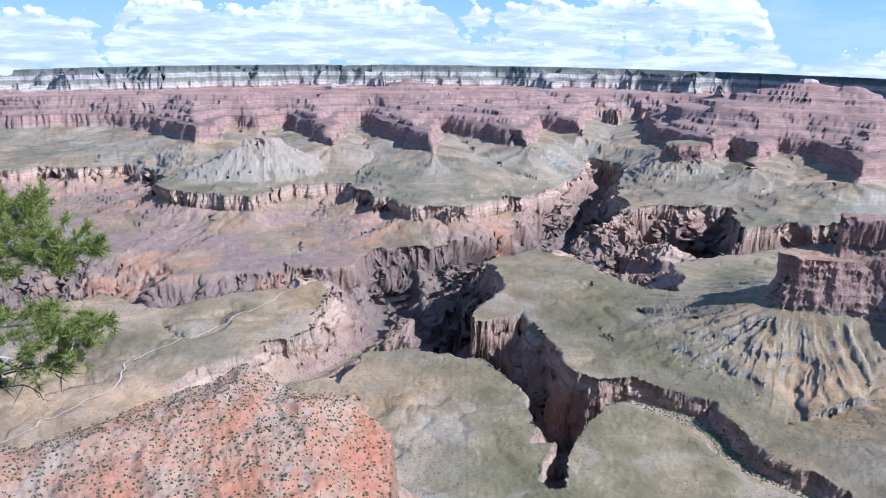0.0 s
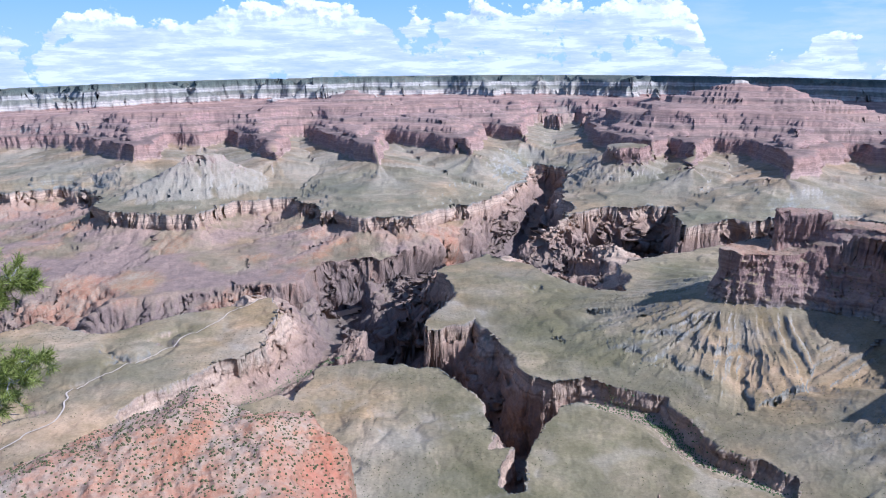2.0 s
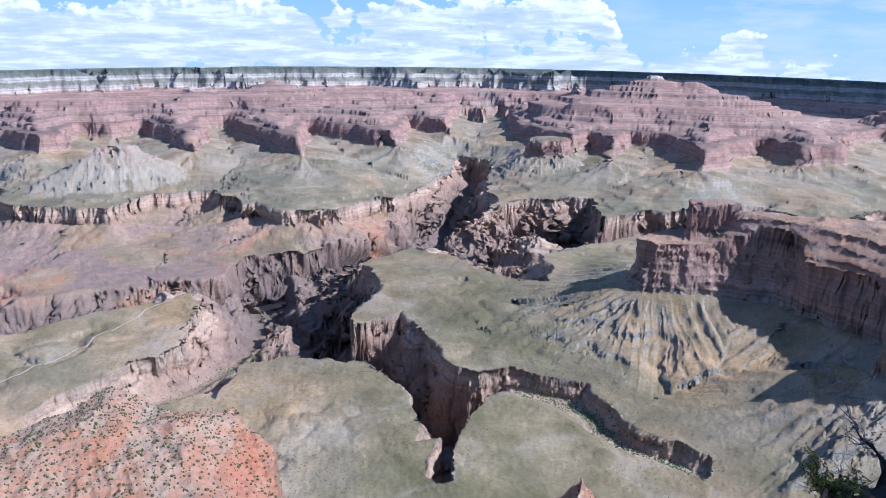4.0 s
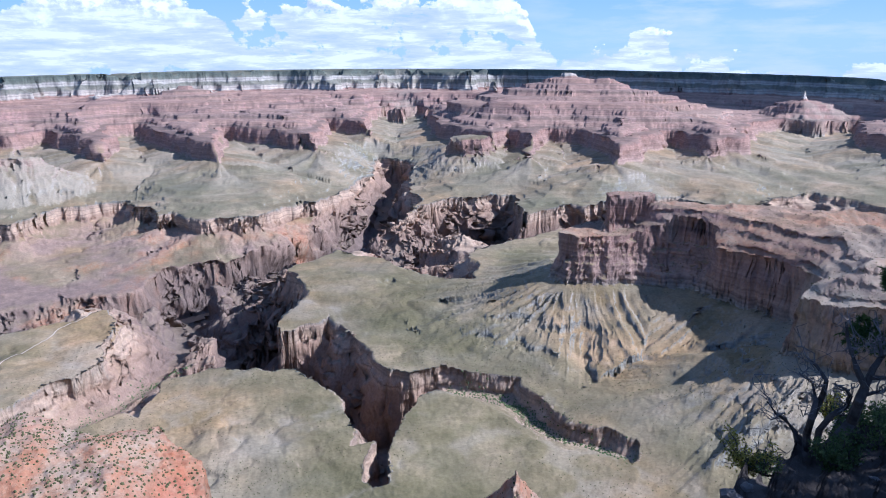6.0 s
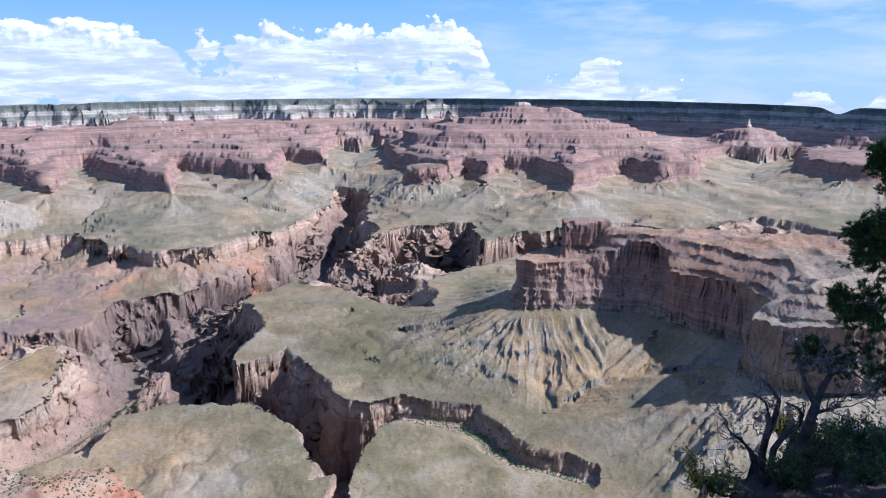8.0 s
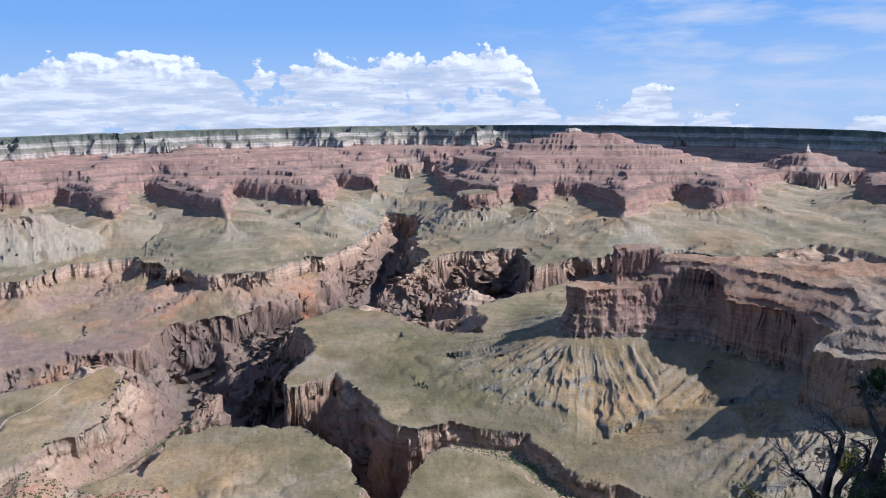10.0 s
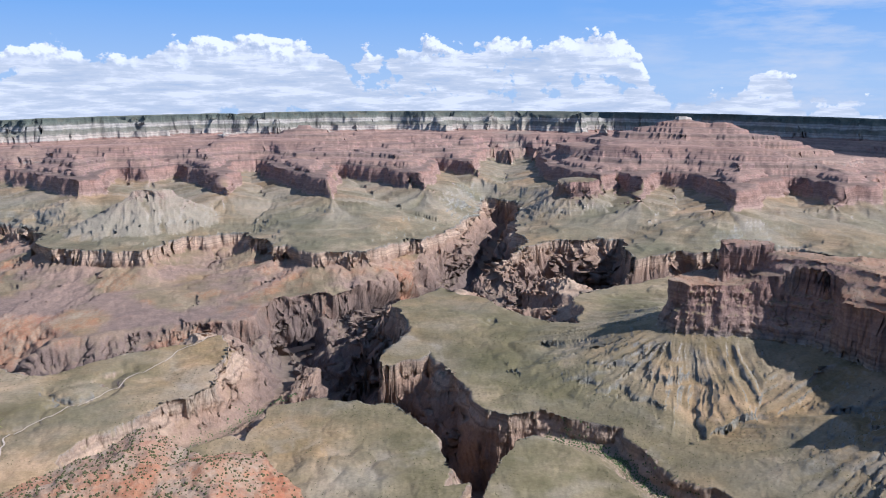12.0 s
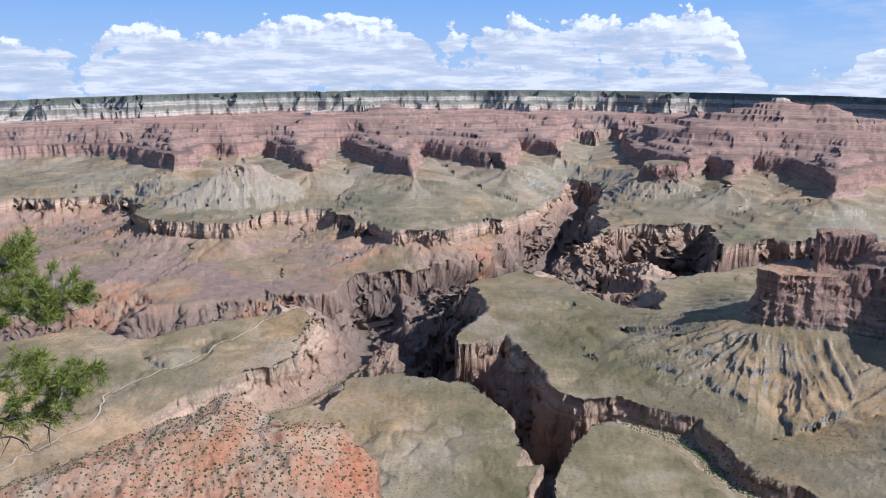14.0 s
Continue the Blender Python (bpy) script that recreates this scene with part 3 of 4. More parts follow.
def canyon_grid(az0, az1, na, r0, r1, fine, rows):
    """The canyon sampled along bearings from the eye, with more rows where the ground is steep."""
    rr = np.geomspace(r0, r1, 6000)
    wgt = 930.0 / (rr * rr + 930.0 ** 2) + 0.16 / rr + 0.00002
    cdf = np.concatenate([[0], np.cumsum((wgt[1:] + wgt[:-1]) / 2 * np.diff(rr))])
    rad = np.interp(np.linspace(0, cdf[-1], fine), cdf, rr)
    az = np.radians(np.linspace(az0, az1, na))
    fields = []
    for part in np.array_split(np.arange(na), 26):
        A_, R_ = np.meshgrid(az[part], rad, indexing="ij")
        got = canyon((R_ * np.sin(A_)).ravel(), (R_ * np.cos(A_)).ravel())
        fields.append([g.reshape(A_.shape) for g in got])
    fields = [np.concatenate([f[k] for f in fields]) for k in range(len(fields[0]))]
    z = fields[0]
    tilt = np.arctan2(z, rad[None])
    turn = np.abs(np.diff(tilt, axis=1)) + np.abs(np.diff(z, axis=1)) / rad[None, 1:] * 0.35
    turn = turn + 0.30 * turn.mean(axis=1, keepdims=True) + 0.00012
    common = turn.mean(axis=0, keepdims=True)
    for _ in range(2):
        pad = np.cumsum(np.pad(turn, ((26, 25), (0, 0)), mode="edge"), axis=0)
        turn = (pad[51:] - pad[:-51]) / 51 if len(pad) - 51 == na else turn
    turn = 0.5 * turn + 0.5 * common
    run = np.concatenate([np.zeros((na, 1)), np.cumsum(turn, axis=1)], axis=1)
    out = np.zeros((7, na, rows))
    steps_ = np.arange(fine)
    for i in range(na):
        at = np.interp(np.linspace(0, run[i, -1], rows), run[i], steps_)
        out[0, i] = np.interp(at, steps_, rad)
        for k in range(5):
            out[1 + k, i] = np.interp(at, steps_, fields[k][i])
        out[6, i] = fields[5][i][np.round(at).astype(int)]
    A_ = np.repeat(az[:, None], rows, 1)
    gx, gy, gz = crags(out[0] * np.sin(A_), out[0] * np.cos(A_), out[1], out[2])
    return gx, gy, gz, out[2], out[3], out[4], out[5], out[6].astype(int)


def mesh_from(name, co, quads, layers, mat):
    me = bpy.data.meshes.new(name)
    me.vertices.add(len(co))
    me.vertices.foreach_set("co", np.ascontiguousarray(co, np.float32).ravel())
    me.loops.add(quads.size)
    me.loops.foreach_set("vertex_index", quads.ravel().astype(np.int32))
    me.polygons.add(len(quads))
    me.polygons.foreach_set("loop_start", np.arange(0, quads.size, quads.shape[1], dtype=np.int32))
    me.update(calc_edges=True)
    for nm, v in layers.items():
        me.attributes.new(nm, "FLOAT", "POINT").data.foreach_set("value", np.ascontiguousarray(v, np.float32))
    me.materials.append(mat)
    return new(name, me)


def sheets(grid, mat):
    """The canyon as one surface, cut into the ground and the landforms that stand on it."""
    na, nr = grid[0].shape
    x, y, z, strat, scrub, red, pale, region = [g.ravel() for g in grid]
    co = np.stack([x * SCALE + EYE[0], y * SCALE + EYE[1], z * SCALE + EYE[2]], 1)
    layers = {"strat": strat, "scrub": scrub, "red": red, "pale": pale}
    i = np.arange(na * nr).reshape(na, nr)
    q = np.stack([i[:-1, :-1], i[1:, :-1], i[1:, 1:], i[:-1, 1:]], -1).reshape(-1, 4)
    which = region[q].max(axis=1)
    for number, (name, label, category, kind) in enumerate(LANDFORMS):
        f = q[which == number]
        if not len(f):
            continue
        used = np.unique(f)
        back = np.zeros(len(co), np.int64)
        back[used] = np.arange(len(used))
        data = {k: v[used] for k, v in layers.items()}
        if kind or number > 8:
            tagged(mesh_from(name, co[used], back[f], data, mat), label, category, kind=kind)
            continue
        # cliffs and gentler slopes are parts of their own
        thing = tagged(new(name), label, category)
        p = co[f]
        nrm = np.cross(p[:, 2] - p[:, 0], p[:, 3] - p[:, 1])
        up = np.abs(nrm[:, 2]) / (np.linalg.norm(nrm, axis=1) + 1e-9)
        for part_name, chosen in (("cliff_face", up < 0.62), ("slope", up >= 0.62)):
            g = f[chosen]
            if len(g):
                own = np.unique(g)
                to = np.zeros(len(co), np.int64)
                to[own] = np.arange(len(own))
                mesh_from(part_name, co[own], to[g], {k: v[own] for k, v in layers.items()}, mat).parent = thing


LANDFORMS = [
    ("ground", "grey-green scrub benches cut by a dark rocky inner gorge", "canyon", "structure"),
    ("mesa", "dark banded cliff-sided mesa with red slopes on top", "mesa", ""),
    ("cliff_block", "dark upper cliff block standing on the banded mesa", "rock outcrop", ""),
    ("red_butte", "red earth butte dotted with dark green bushes", "butte", ""),
    ("rock_pinnacle", "small red rock pinnacle below the rim", "rock outcrop", ""),
    ("rock_pinnacle", "low red rock knob below the rim", "rock outcrop", ""),
    ("tan_butte", "pale tan limestone butte with spreading talus slopes", "butte", ""),
    ("small_butte", "grey cliff-topped butte beside the side canyon", "butte", ""),
    ("rim_plateau", "forested plateau rim with white and red cliff bands", "cliff", "structure"),
    ("rock_temple", "low red stepped pyramid of layered rock", "rock peak", ""),
    ("rock_temple", "small pale-capped rock pyramid below the rim", "rock peak", ""),
    ("rock_temple", "broad flat-topped red rock peak with terraces", "rock peak", ""),
    ("rock_temple", "narrow pale spire on a red terraced base", "rock peak", ""),
]
sheets(canyon_grid(-38, 56, 1300, 330, 15950, 2000, 800), ROCK)


# ---- sky backdrop ----
def cloud_material():
    m, n, l, b = material("cloudy_sky")
    n.remove(b)
    out = n["Material Output"]
    uv = n.new("ShaderNodeAttribute")
    uv.attribute_name = "place"
    sep = n.new("ShaderNodeSeparateXYZ")
    l.new(uv.outputs["Vector"], sep.inputs[0])
    az, el = sep.outputs[0], sep.outputs[1]

    def field(du, dv):
        v = n.new("ShaderNodeVectorMath")
        v.operation = "MULTIPLY_ADD"
        v.inputs[1].default_value = (1.0, 1.25, 1.0)
        v.inputs[2].default_value = (du, dv, 0)
        l.new(uv.outputs["Vector"], v.inputs[0])
        big = noise_node(n, l, 0.16, 3, 0.5, v.outputs[0])
        vo = n.new("ShaderNodeTexVoronoi")
        vo.feature = "SMOOTH_F1"
        vo.inputs["Scale"].default_value, vo.inputs["Detail"].default_value, vo.inputs["Roughness"].default_value = 0.42, 5.0, 0.55
        vo.inputs["Smoothness"].default_value = 0.5
        l.new(v.outputs[0], vo.inputs["Vector"])
        fine = noise_node(n, l, 1.3, 8, 0.62, v.outputs[0])
        a = math_node(n, l, "MULTIPLY", big, 1.5)
        a = math_node(n, l, "SUBTRACT", a, math_node(n, l, "MULTIPLY", vo.outputs["Distance"], 0.75))
        return math_node(n, l, "ADD", a, math_node(n, l, "MULTIPLY", fine, 0.55))

    # the bank's height along the horizon
    prof = n.new("ShaderNodeFloatCurve")
    c = prof.mapping.curves[0]
    for i, (px, py) in enumerate(BANK):
        if i < 2:
            c.points[i].location = (px, py)
        else:
            c.points.new(px, py)
    prof.mapping.update()
    l.new(math_node(n, l, "DIVIDE", math_node(n, l, "ADD", az, 60.0), 130.0), prof.inputs["Value"])
    top = math_node(n, l, "MULTIPLY", prof.outputs[0], 10.0)
    body = math_node(n, l, "MULTIPLY", math_node(n, l, "SUBTRACT", top, el), 0.42)
    body = math_node(n, l, "MINIMUM", body, 0.75)

    def cover(f):
        s = n.new("ShaderNodeMapRange")
        s.inputs[1].default_value, s.inputs[2].default_value = 0.60, 0.72
        s.interpolation_type = "SMOOTHSTEP"
        l.new(math_node(n, l, "ADD", f, body), s.inputs[0])
        return s.outputs[0]

    f0 = field(0, 0)
    cov = cover(f0)
    f1 = field(0.22, 0.40)
    lit = n.new("ShaderNodeMapRange")
    lit.inputs[1].default_value, lit.inputs[2].default_value = -0.26, 0.20
    l.new(math_node(n, l, "SUBTRACT", f0, f1), lit.inputs[0])
    puff = ramp(n, [(0.0, (0.62, 0.71, 0.84)), (0.4, (0.95, 0.98, 1.03)), (0.7, (1.35, 1.34, 1.32))])
    l.new(lit.outputs[0], puff.inputs[0])
    # flat grey bases in streaks under the heaps, with gaps of sky
    lay = n.new("ShaderNodeVectorMath")
    lay.operation = "MULTIPLY"
    lay.inputs[1].default_value = (0.11, 0.75, 1.0)
    l.new(uv.outputs["Vector"], lay.inputs[0])
    bands = noise_node(n, l, 1.7, 9, 0.66, lay.outputs[0])
    base = ramp(n, [(0.30, (0.58, 0.76, 0.98)), (0.38, (0.72, 0.80, 0.90)), (0.50, (0.88, 0.92, 0.96)), (0.58, (1.15, 1.15, 1.15))])
    l.new(bands, base.inputs[0])
    low = n.new("ShaderNodeMapRange")
    low.interpolation_type = "SMOOTHSTEP"
    low.inputs[1].default_value, low.inputs[2].default_value, low.inputs[3].default_value, low.inputs[4].default_value = 0.35, 0.62, 1.0, 0.0
    height = math_node(n, l, "DIVIDE", math_node(n, l, "ADD", el, 0.6), math_node(n, l, "ADD", math_node(n, l, "MAXIMUM", top, 0.8), 0.6))
    l.new(math_node(n, l, "ADD", height, math_node(n, l, "MULTIPLY", math_node(n, l, "SUBTRACT", f0, 0.7), 0.45)), low.inputs[0])

    cloud = mixer(n, l, low.outputs[0], puff.outputs[0], base.outputs[0])

    # thin high cloud
    v = n.new("ShaderNodeVectorMath")
    v.operation = "MULTIPLY"
    v.inputs[1].default_value = (0.07, 0.33, 1)
    l.new(uv.outputs["Vector"], v.inputs[0])
    high = n.new("ShaderNodeMapRange")
    high.inputs[1].default_value, high.inputs[2].default_value, high.inputs[4].default_value = 0.45, 0.68, 0.85
    l.new(noise_node(n, l, 1.5, 7, 0.6, v.outputs[0]), high.inputs[0])
    side = n.new("ShaderNodeMapRange")
    side.inputs[1].default_value, side.inputs[2].default_value = 15.0, 30.0
    l.new(az, side.inputs[0])
    thin = math_node(n, l, "MULTIPLY", high.outputs[0], side.outputs[0])
    blue = ramp(n, [(0.0, (0.62, 0.79, 0.97)), (0.16, (0.60, 0.79, 1.0)), (0.42, (0.33, 0.60, 1.0)), (1.0, (0.16, 0.40, 0.90))])
    l.new(math_node(n, l, "DIVIDE", math_node(n, l, "ADD", el, 2.0), 20.0), blue.inputs[0])
    col = mixer(n, l, thin, blue.outputs[0], (0.88, 0.92, 0.97))
    col = mixer(n, l, cov, col, cloud)
    em = n.new("ShaderNodeEmission")
    em.inputs[1].default_value = SKY_GLOW
    l.new(col, em.inputs[0])
    l.new(em.outputs[0], out.inputs[0])
    return m


SKY_GLOW = 0.54
# bearing in degrees and height of the cloud tops in degrees
BANK = [((a + 60) / 130, h / 10) for a, h in [(-60, 3.0), (70, 0.2), (-35, 3.0), (-26, 3.1), (-22, 4.2), (-17.5, 3.7), (-13.4, 4.8), (-7, 5.1), (-3.5, 4.8), (0.7, 4.2), (4.3, 4.8),
                                              (7, 4.6), (10, 5.5), (14, 5.2), (18.5, 5.6), (21, 4.2), (23, 1.5), (27.5, 0.8), (29.5, 2.8), (31.5, 2.0), (34, 0.2)]]


def sky_backdrop():
    az, el = np.linspace(-180, 180, 361), np.linspace(-3, 18, 22)
    A_, E_ = np.meshgrid(np.radians(az), np.radians(el), indexing="ij")
    co = np.stack([4900 * np.sin(A_) * np.cos(E_), 4900 * np.cos(A_) * np.cos(E_), 4900 * np.sin(E_) + EYE[2]], -1).reshape(-1, 3)
    i = np.arange(361 * 22).reshape(361, 22)
    q = np.stack([i[:-1, :-1], i[1:, :-1], i[1:, 1:], i[:-1, 1:]], -1).reshape(-1, 4)
    ob = mesh_from("backdrop", co, q, {}, cloud_material())
    place = np.stack([np.degrees(A_), np.degrees(E_), 0 * A_], -1).reshape(-1, 3).astype(np.float32)
    ob.data.attributes.new("place", "FLOAT_VECTOR", "POINT").data.foreach_set("vector", place.ravel())
    tagged(ob, "blue sky with a bank of white cumulus clouds", "sky", kind="structure")


sky_backdrop()


# ---- water, trail and far plants ----
def ribbon(name, line, half, height, mat):
    """A level or draped band along a line of canyon metres."""
    p = np.array(line, float)
    t = np.linspace(0, len(p) - 1, len(p) * 12)
    x, y = np.interp(t, np.arange(len(p)), p[:, 0]), np.interp(t, np.arange(len(p)), p[:, 1])
    x, y = x + 9 * np.sin(t * 5.1), y + 9 * np.cos(t * 4.3)
    dx, dy = np.gradient(x), np.gradient(y)
    ln = np.hypot(dx, dy)
    nx, ny = -dy / ln * half, dx / ln * half
    X, Y = np.concatenate([x - nx, x + nx]), np.concatenate([y - ny, y + ny])
    if height is None:
        z, *_ = canyon(np.concatenate([x - nx, x, x + nx]), np.concatenate([y - ny, y, y + ny]))
        z = z.reshape(3, -1).max(0) + 3.0
        Z = np.concatenate([z, z])
    else:
        Z = np.full_like(X, height) - 0.024 * np.maximum(0, np.hypot(X, Y) - 3000)
    n = len(x)
    i = np.arange(n - 1)
    q = np.stack([i, i + 1, i + 1 + n, i + n], 1)
    return mesh_from(name, np.stack([X, Y, Z], 1) * SCALE + np.array(EYE), q, {}, mat)


def plain_material(name, dark, light, scale, rough=0.9, bump=0.0):
    m, n, l, b = material(name)
    pos = n.new("ShaderNodeNewGeometry").outputs["Position"]
    r = ramp(n, [(0.3, dark), (0.7, light)])
    f = noise_node(n, l, scale, 7, 0.65, pos)
    l.new(f, r.inputs[0])
    l.new(r.outputs[0], b.inputs["Base Color"])
    b.inputs["Roughness"].default_value = rough
    if bump:
        k = n.new("ShaderNodeBump")
        k.inputs["Strength"].default_value, k.inputs["Distance"].default_value = 0.7, bump
        l.new(noise_node(n, l, scale * 3, 8, 0.7, pos), k.inputs["Height"])
        l.new(k.outputs[0], b.inputs["Normal"])
    return m


def leaf_material(name, dark, light, through=0.25):
    m, n, l, b = material(name)
    rnd = n.new("ShaderNodeNewGeometry").outputs["Random Per Island"]
    r = ramp(n, [(0.0, dark), (1.0, light)])
    l.new(rnd, r.inputs[0])
    l.new(r.outputs[0], b.inputs["Base Color"])
    b.inputs["Roughness"].default_value = 0.6
    tr = n.new("ShaderNodeBsdfTranslucent")
    l.new(r.outputs[0], tr.inputs[0])
    mx = n.new("ShaderNodeMixShader")
    mx.inputs[0].default_value = through
    l.new(b.outputs[0], mx.inputs[1])
    l.new(tr.outputs[0], mx.inputs[2])
    l.new(mx.outputs[0], n["Material Output"].inputs[0])
    return m


WATER = plain_material("muddy_water", (0.34, 0.22, 0.13), (0.42, 0.28, 0.17), 0.05, 0.25)
DUST = plain_material("trail_dust", (0.46, 0.36, 0.25), (0.56, 0.45, 0.33), 0.3)
SHRUB = plain_material("dark_shrub", (0.06, 0.06, 0.025), (0.14, 0.13, 0.055), 0.8)
GREEN = plain_material("creek_green", (0.06, 0.10, 0.03), (0.12, 0.16, 0.06), 0.6)
tagged(ribbon("river", AXES[0], 42, -1364, WATER), "muddy brown river at the bottom of the gorge", "river", kind="structure")
TRAIL = [(-615, 2790), (-690, 2670), (-760, 2455), (-850, 2240), (-925, 2100), (-1000, 1960), (-960, 1870), (-975, 1735), (-1030, 1645), (-1060, 1555), (-1150, 1450)]
tagged(ribbon("trail", TRAIL, 2.1, None, DUST), "pale dusty footpath across the scrub bench", "path", kind="structure")


def clumps(name, x, y, size, mat, label, category):
    """Many small shrubs as one mesh: an uneven dome of eight faces and a skirt each."""
    n = len(x)
    z, *_ = canyon(x, y)
    rng = np.random.default_rng(5)
    ring = np.linspace(0, 2 * math.pi, 6)[:5]
    co = np.zeros((n, 11, 3))
    for k in range(5):
        w = size * rng.uniform(0.7, 1.3, n)
        co[:, k] = np.stack([x + np.cos(ring[k]) * w, y + np.sin(ring[k]) * w, z - 0.4 * size], 1)
        co[:, 5 + k] = np.stack([x + np.cos(ring[k] + 0.6) * w * 0.85, y + np.sin(ring[k] + 0.6) * w * 0.85, z + size * rng.uniform(0.5, 1.0, n)], 1)
    co[:, 10] = np.stack([x, y, z + size * rng.uniform(1.2, 1.7, n)], 1)
    f = []
    for k in range(5):
        j = (k + 1) % 5
        f += [(k, j, 5 + k), (j, 5 + j, 5 + k), (5 + k, 5 + j, 10)]
    f = (np.array(f)[None] + np.arange(n)[:, None, None] * 11).reshape(-1, 3)
    ob = mesh_from(name, co.reshape(-1, 3) * SCALE + np.array(EYE), f, {}, mat)
    return tagged(ob, label, category, kind="stuff")


def scattered(n, x0, x1, y0, y1, seed):
    rng = np.random.default_rng(seed)
    return rng.uniform(x0, x1, n), rng.uniform(y0, y1, n), rng


sx, sy, rng = scattered(7000, -620, -40, 600, 1120, 3)
keep = inside(sx, sy, RED_BUTTE)
px_, py_, rng = scattered(1200, 180, 420, 520, 900, 8)
sx, sy = np.concatenate([sx[keep], px_]), np.concatenate([sy[keep], py_])
clumps("bushes", sx, sy, rng.uniform(0.7, 2.1, len(sx)) * rng.choice([1.0, 0.8, 0.5], len(sx)), SHRUB, "dark green bushes dotted over the red butte", "bushes")
sx, sy, rng = scattered(26000, -1500, 1900, 1150, 2700, 4)
thick = fractal(sx.astype(np.float32), sy.astype(np.float32), 240, 3, 201)
keep = (thick > rng.uniform(-0.3, 0.5, len(sx))) & ~inside(sx, sy, GORGE)
mx_, my_, _ = scattered(5200, 1000, 2350, 1240, 2560, 9)
on_top = inside(mx_, my_, DARK_MESA)
sx, sy = np.concatenate([sx[keep], mx_[on_top]]), np.concatenate([sy[keep], my_[on_top]])
clumps("scrub", sx, sy, rng.uniform(0.6, 1.5, len(sx)), SHRUB, "low grey-green desert scrub on the benches", "scrub")
gx_, gy_, gs_ = [], [], []
rng = np.random.default_rng(6)
for line, wide, count in ((AXES[2][:3], 26, 260), (AXES[4][:8], 16, 1100), ([(-400, 2420), (-300, 2460), (-255, 2420)], 20, 160)):
    p = np.array(line, float)[:, :2]
    t = rng.uniform(0, len(p) - 1, count)
    gx_.append(np.interp(t, np.arange(len(p)), p[:, 0]) + rng.normal(0, wide, count))
    gy_.append(np.interp(t, np.arange(len(p)), p[:, 1]) + rng.normal(0, wide, count))
    gs_.append(rng.uniform(1.0, 2.6, count) * (2.0 if wide > 50 else 1))
clumps("creek_thicket", np.concatenate(gx_), np.concatenate(gy_), np.concatenate(gs_), GREEN, "green thicket along the creek beds", "thicket")


# ---- the rim under the camera ----
def spot(az, el, dist):
    """A place by its bearing and height angle from the eye, in degrees, and its distance over the ground."""
    a = radians(az)
    return Vector((math.sin(a) * dist, math.cos(a) * dist, EYE[2] + dist * math.tan(radians(el))))


EDGE = [(-180, 30), (-120, 12), (-90, 4), (-60, 1.6), (0, 1.3), (30, 1.6), (34, 3.2), (36, 3.9), (38.5, 4.3), (40, 4.9), (43, 5.8), (45, 6.8), (48, 8.0), (56, 8.8), (75, 10), (110, 14), (180, 30)]
FALL = [(0, 1.6), (2.2, 1.75), (3.0, 2.4), (3.9, 2.73), (4.3, 2.8), (4.9, 2.95), (5.8, 3.2), (6.8, 3.38), (8.0, 3.6), (9, 3.8), (14, 4.2), (30, 4.5), (9999, 4.6)]
# soil and stone albedo lowered to put the pines' deep shade into the colour
LEDGE = plain_material("rim_soil", (0.03, 0.024, 0.019), (0.11, 0.085, 0.065), 1.6, 0.95, 0.05)
STONE = plain_material("limestone", (0.08, 0.068, 0.058), (0.24, 0.205, 0.17), 2.2, 0.9, 0.03)


def ledge_height(x, y):
    r = np.hypot(x, y)
    z = EYE[2] - np.interp(r, [p[0] for p in FALL], [p[1] for p in FALL])
    return z + 0.10 * fractal(x, y, 0.9, 4, 301) * np.clip(r / 3, 0, 1) + 0.05 * fractal(x, y, 0.2, 2, 305, ridged=True)


def rim_ground():
    az = np.concatenate([np.linspace(-180, -40, 60)[:-1], np.linspace(-40, 30, 60)[:-1], np.linspace(30, 70, 220)[:-1], np.linspace(70, 180, 60)])
    edge = np.interp(az, [p[0] for p in EDGE], [p[1] for p in EDGE])
    edge = edge * (1 + 0.05 * np.sin(az * 1.9) + 0.03 * np.sin(az * 5.3))
    f = np.concatenate([np.linspace(0.0, 1, 90), [1.01, 1.03, 1.06, 1.15]])
    A_, F_ = np.meshgrid(np.radians(az), f, indexing="ij")
    R_ = edge[:, None] * F_
    x, y = R_ * np.sin(A_), R_ * np.cos(A_)
    z = ledge_height(x.ravel(), y.ravel()).reshape(x.shape)
    for k, drop in ((-4, 0.12), (-3, 0.6), (-2, 1.6), (-1, 4.0)):
        z[:, k] = z[:, -5] - drop
    # the cliff down to the canyon, and behind the eye the forested flat
    extra = [4, 12, 30, 60, 99.0]
    back = (np.abs(az) > 100)[:, None]
    r2 = edge[:, None] * 1.15 + (np.where(back, 4800, 99.0) - edge[:, None] * 1.15) * np.linspace(0.15, 1, 6)[None]
    x2, y2 = r2 * np.sin(np.radians(az))[:, None], r2 * np.cos(np.radians(az))[:, None]
    z2 = np.where(back, EYE[2] - 6.0, z[:, -1:] + (-150.0 - z[:, -1:]) * np.linspace(0.3, 1, 6)[None])
    x, y, z = np.concatenate([x, x2], 1), np.concatenate([y, y2], 1), np.concatenate([z, z2], 1)
    na, nr = x.shape
    i = np.arange(na * nr).reshape(na, nr)
    q = np.stack([i[:-1, :-1], i[1:, :-1], i[1:, 1:], i[:-1, 1:]], -1).reshape(-1, 4)[:, ::-1]
    ob = mesh_from("rim_ground", np.stack([x, y, z], -1).reshape(-1, 3), q, {}, LEDGE)
    tagged(ob, "stony rim ledge in the shade of pines", "ledge", kind="structure")


rim_ground()


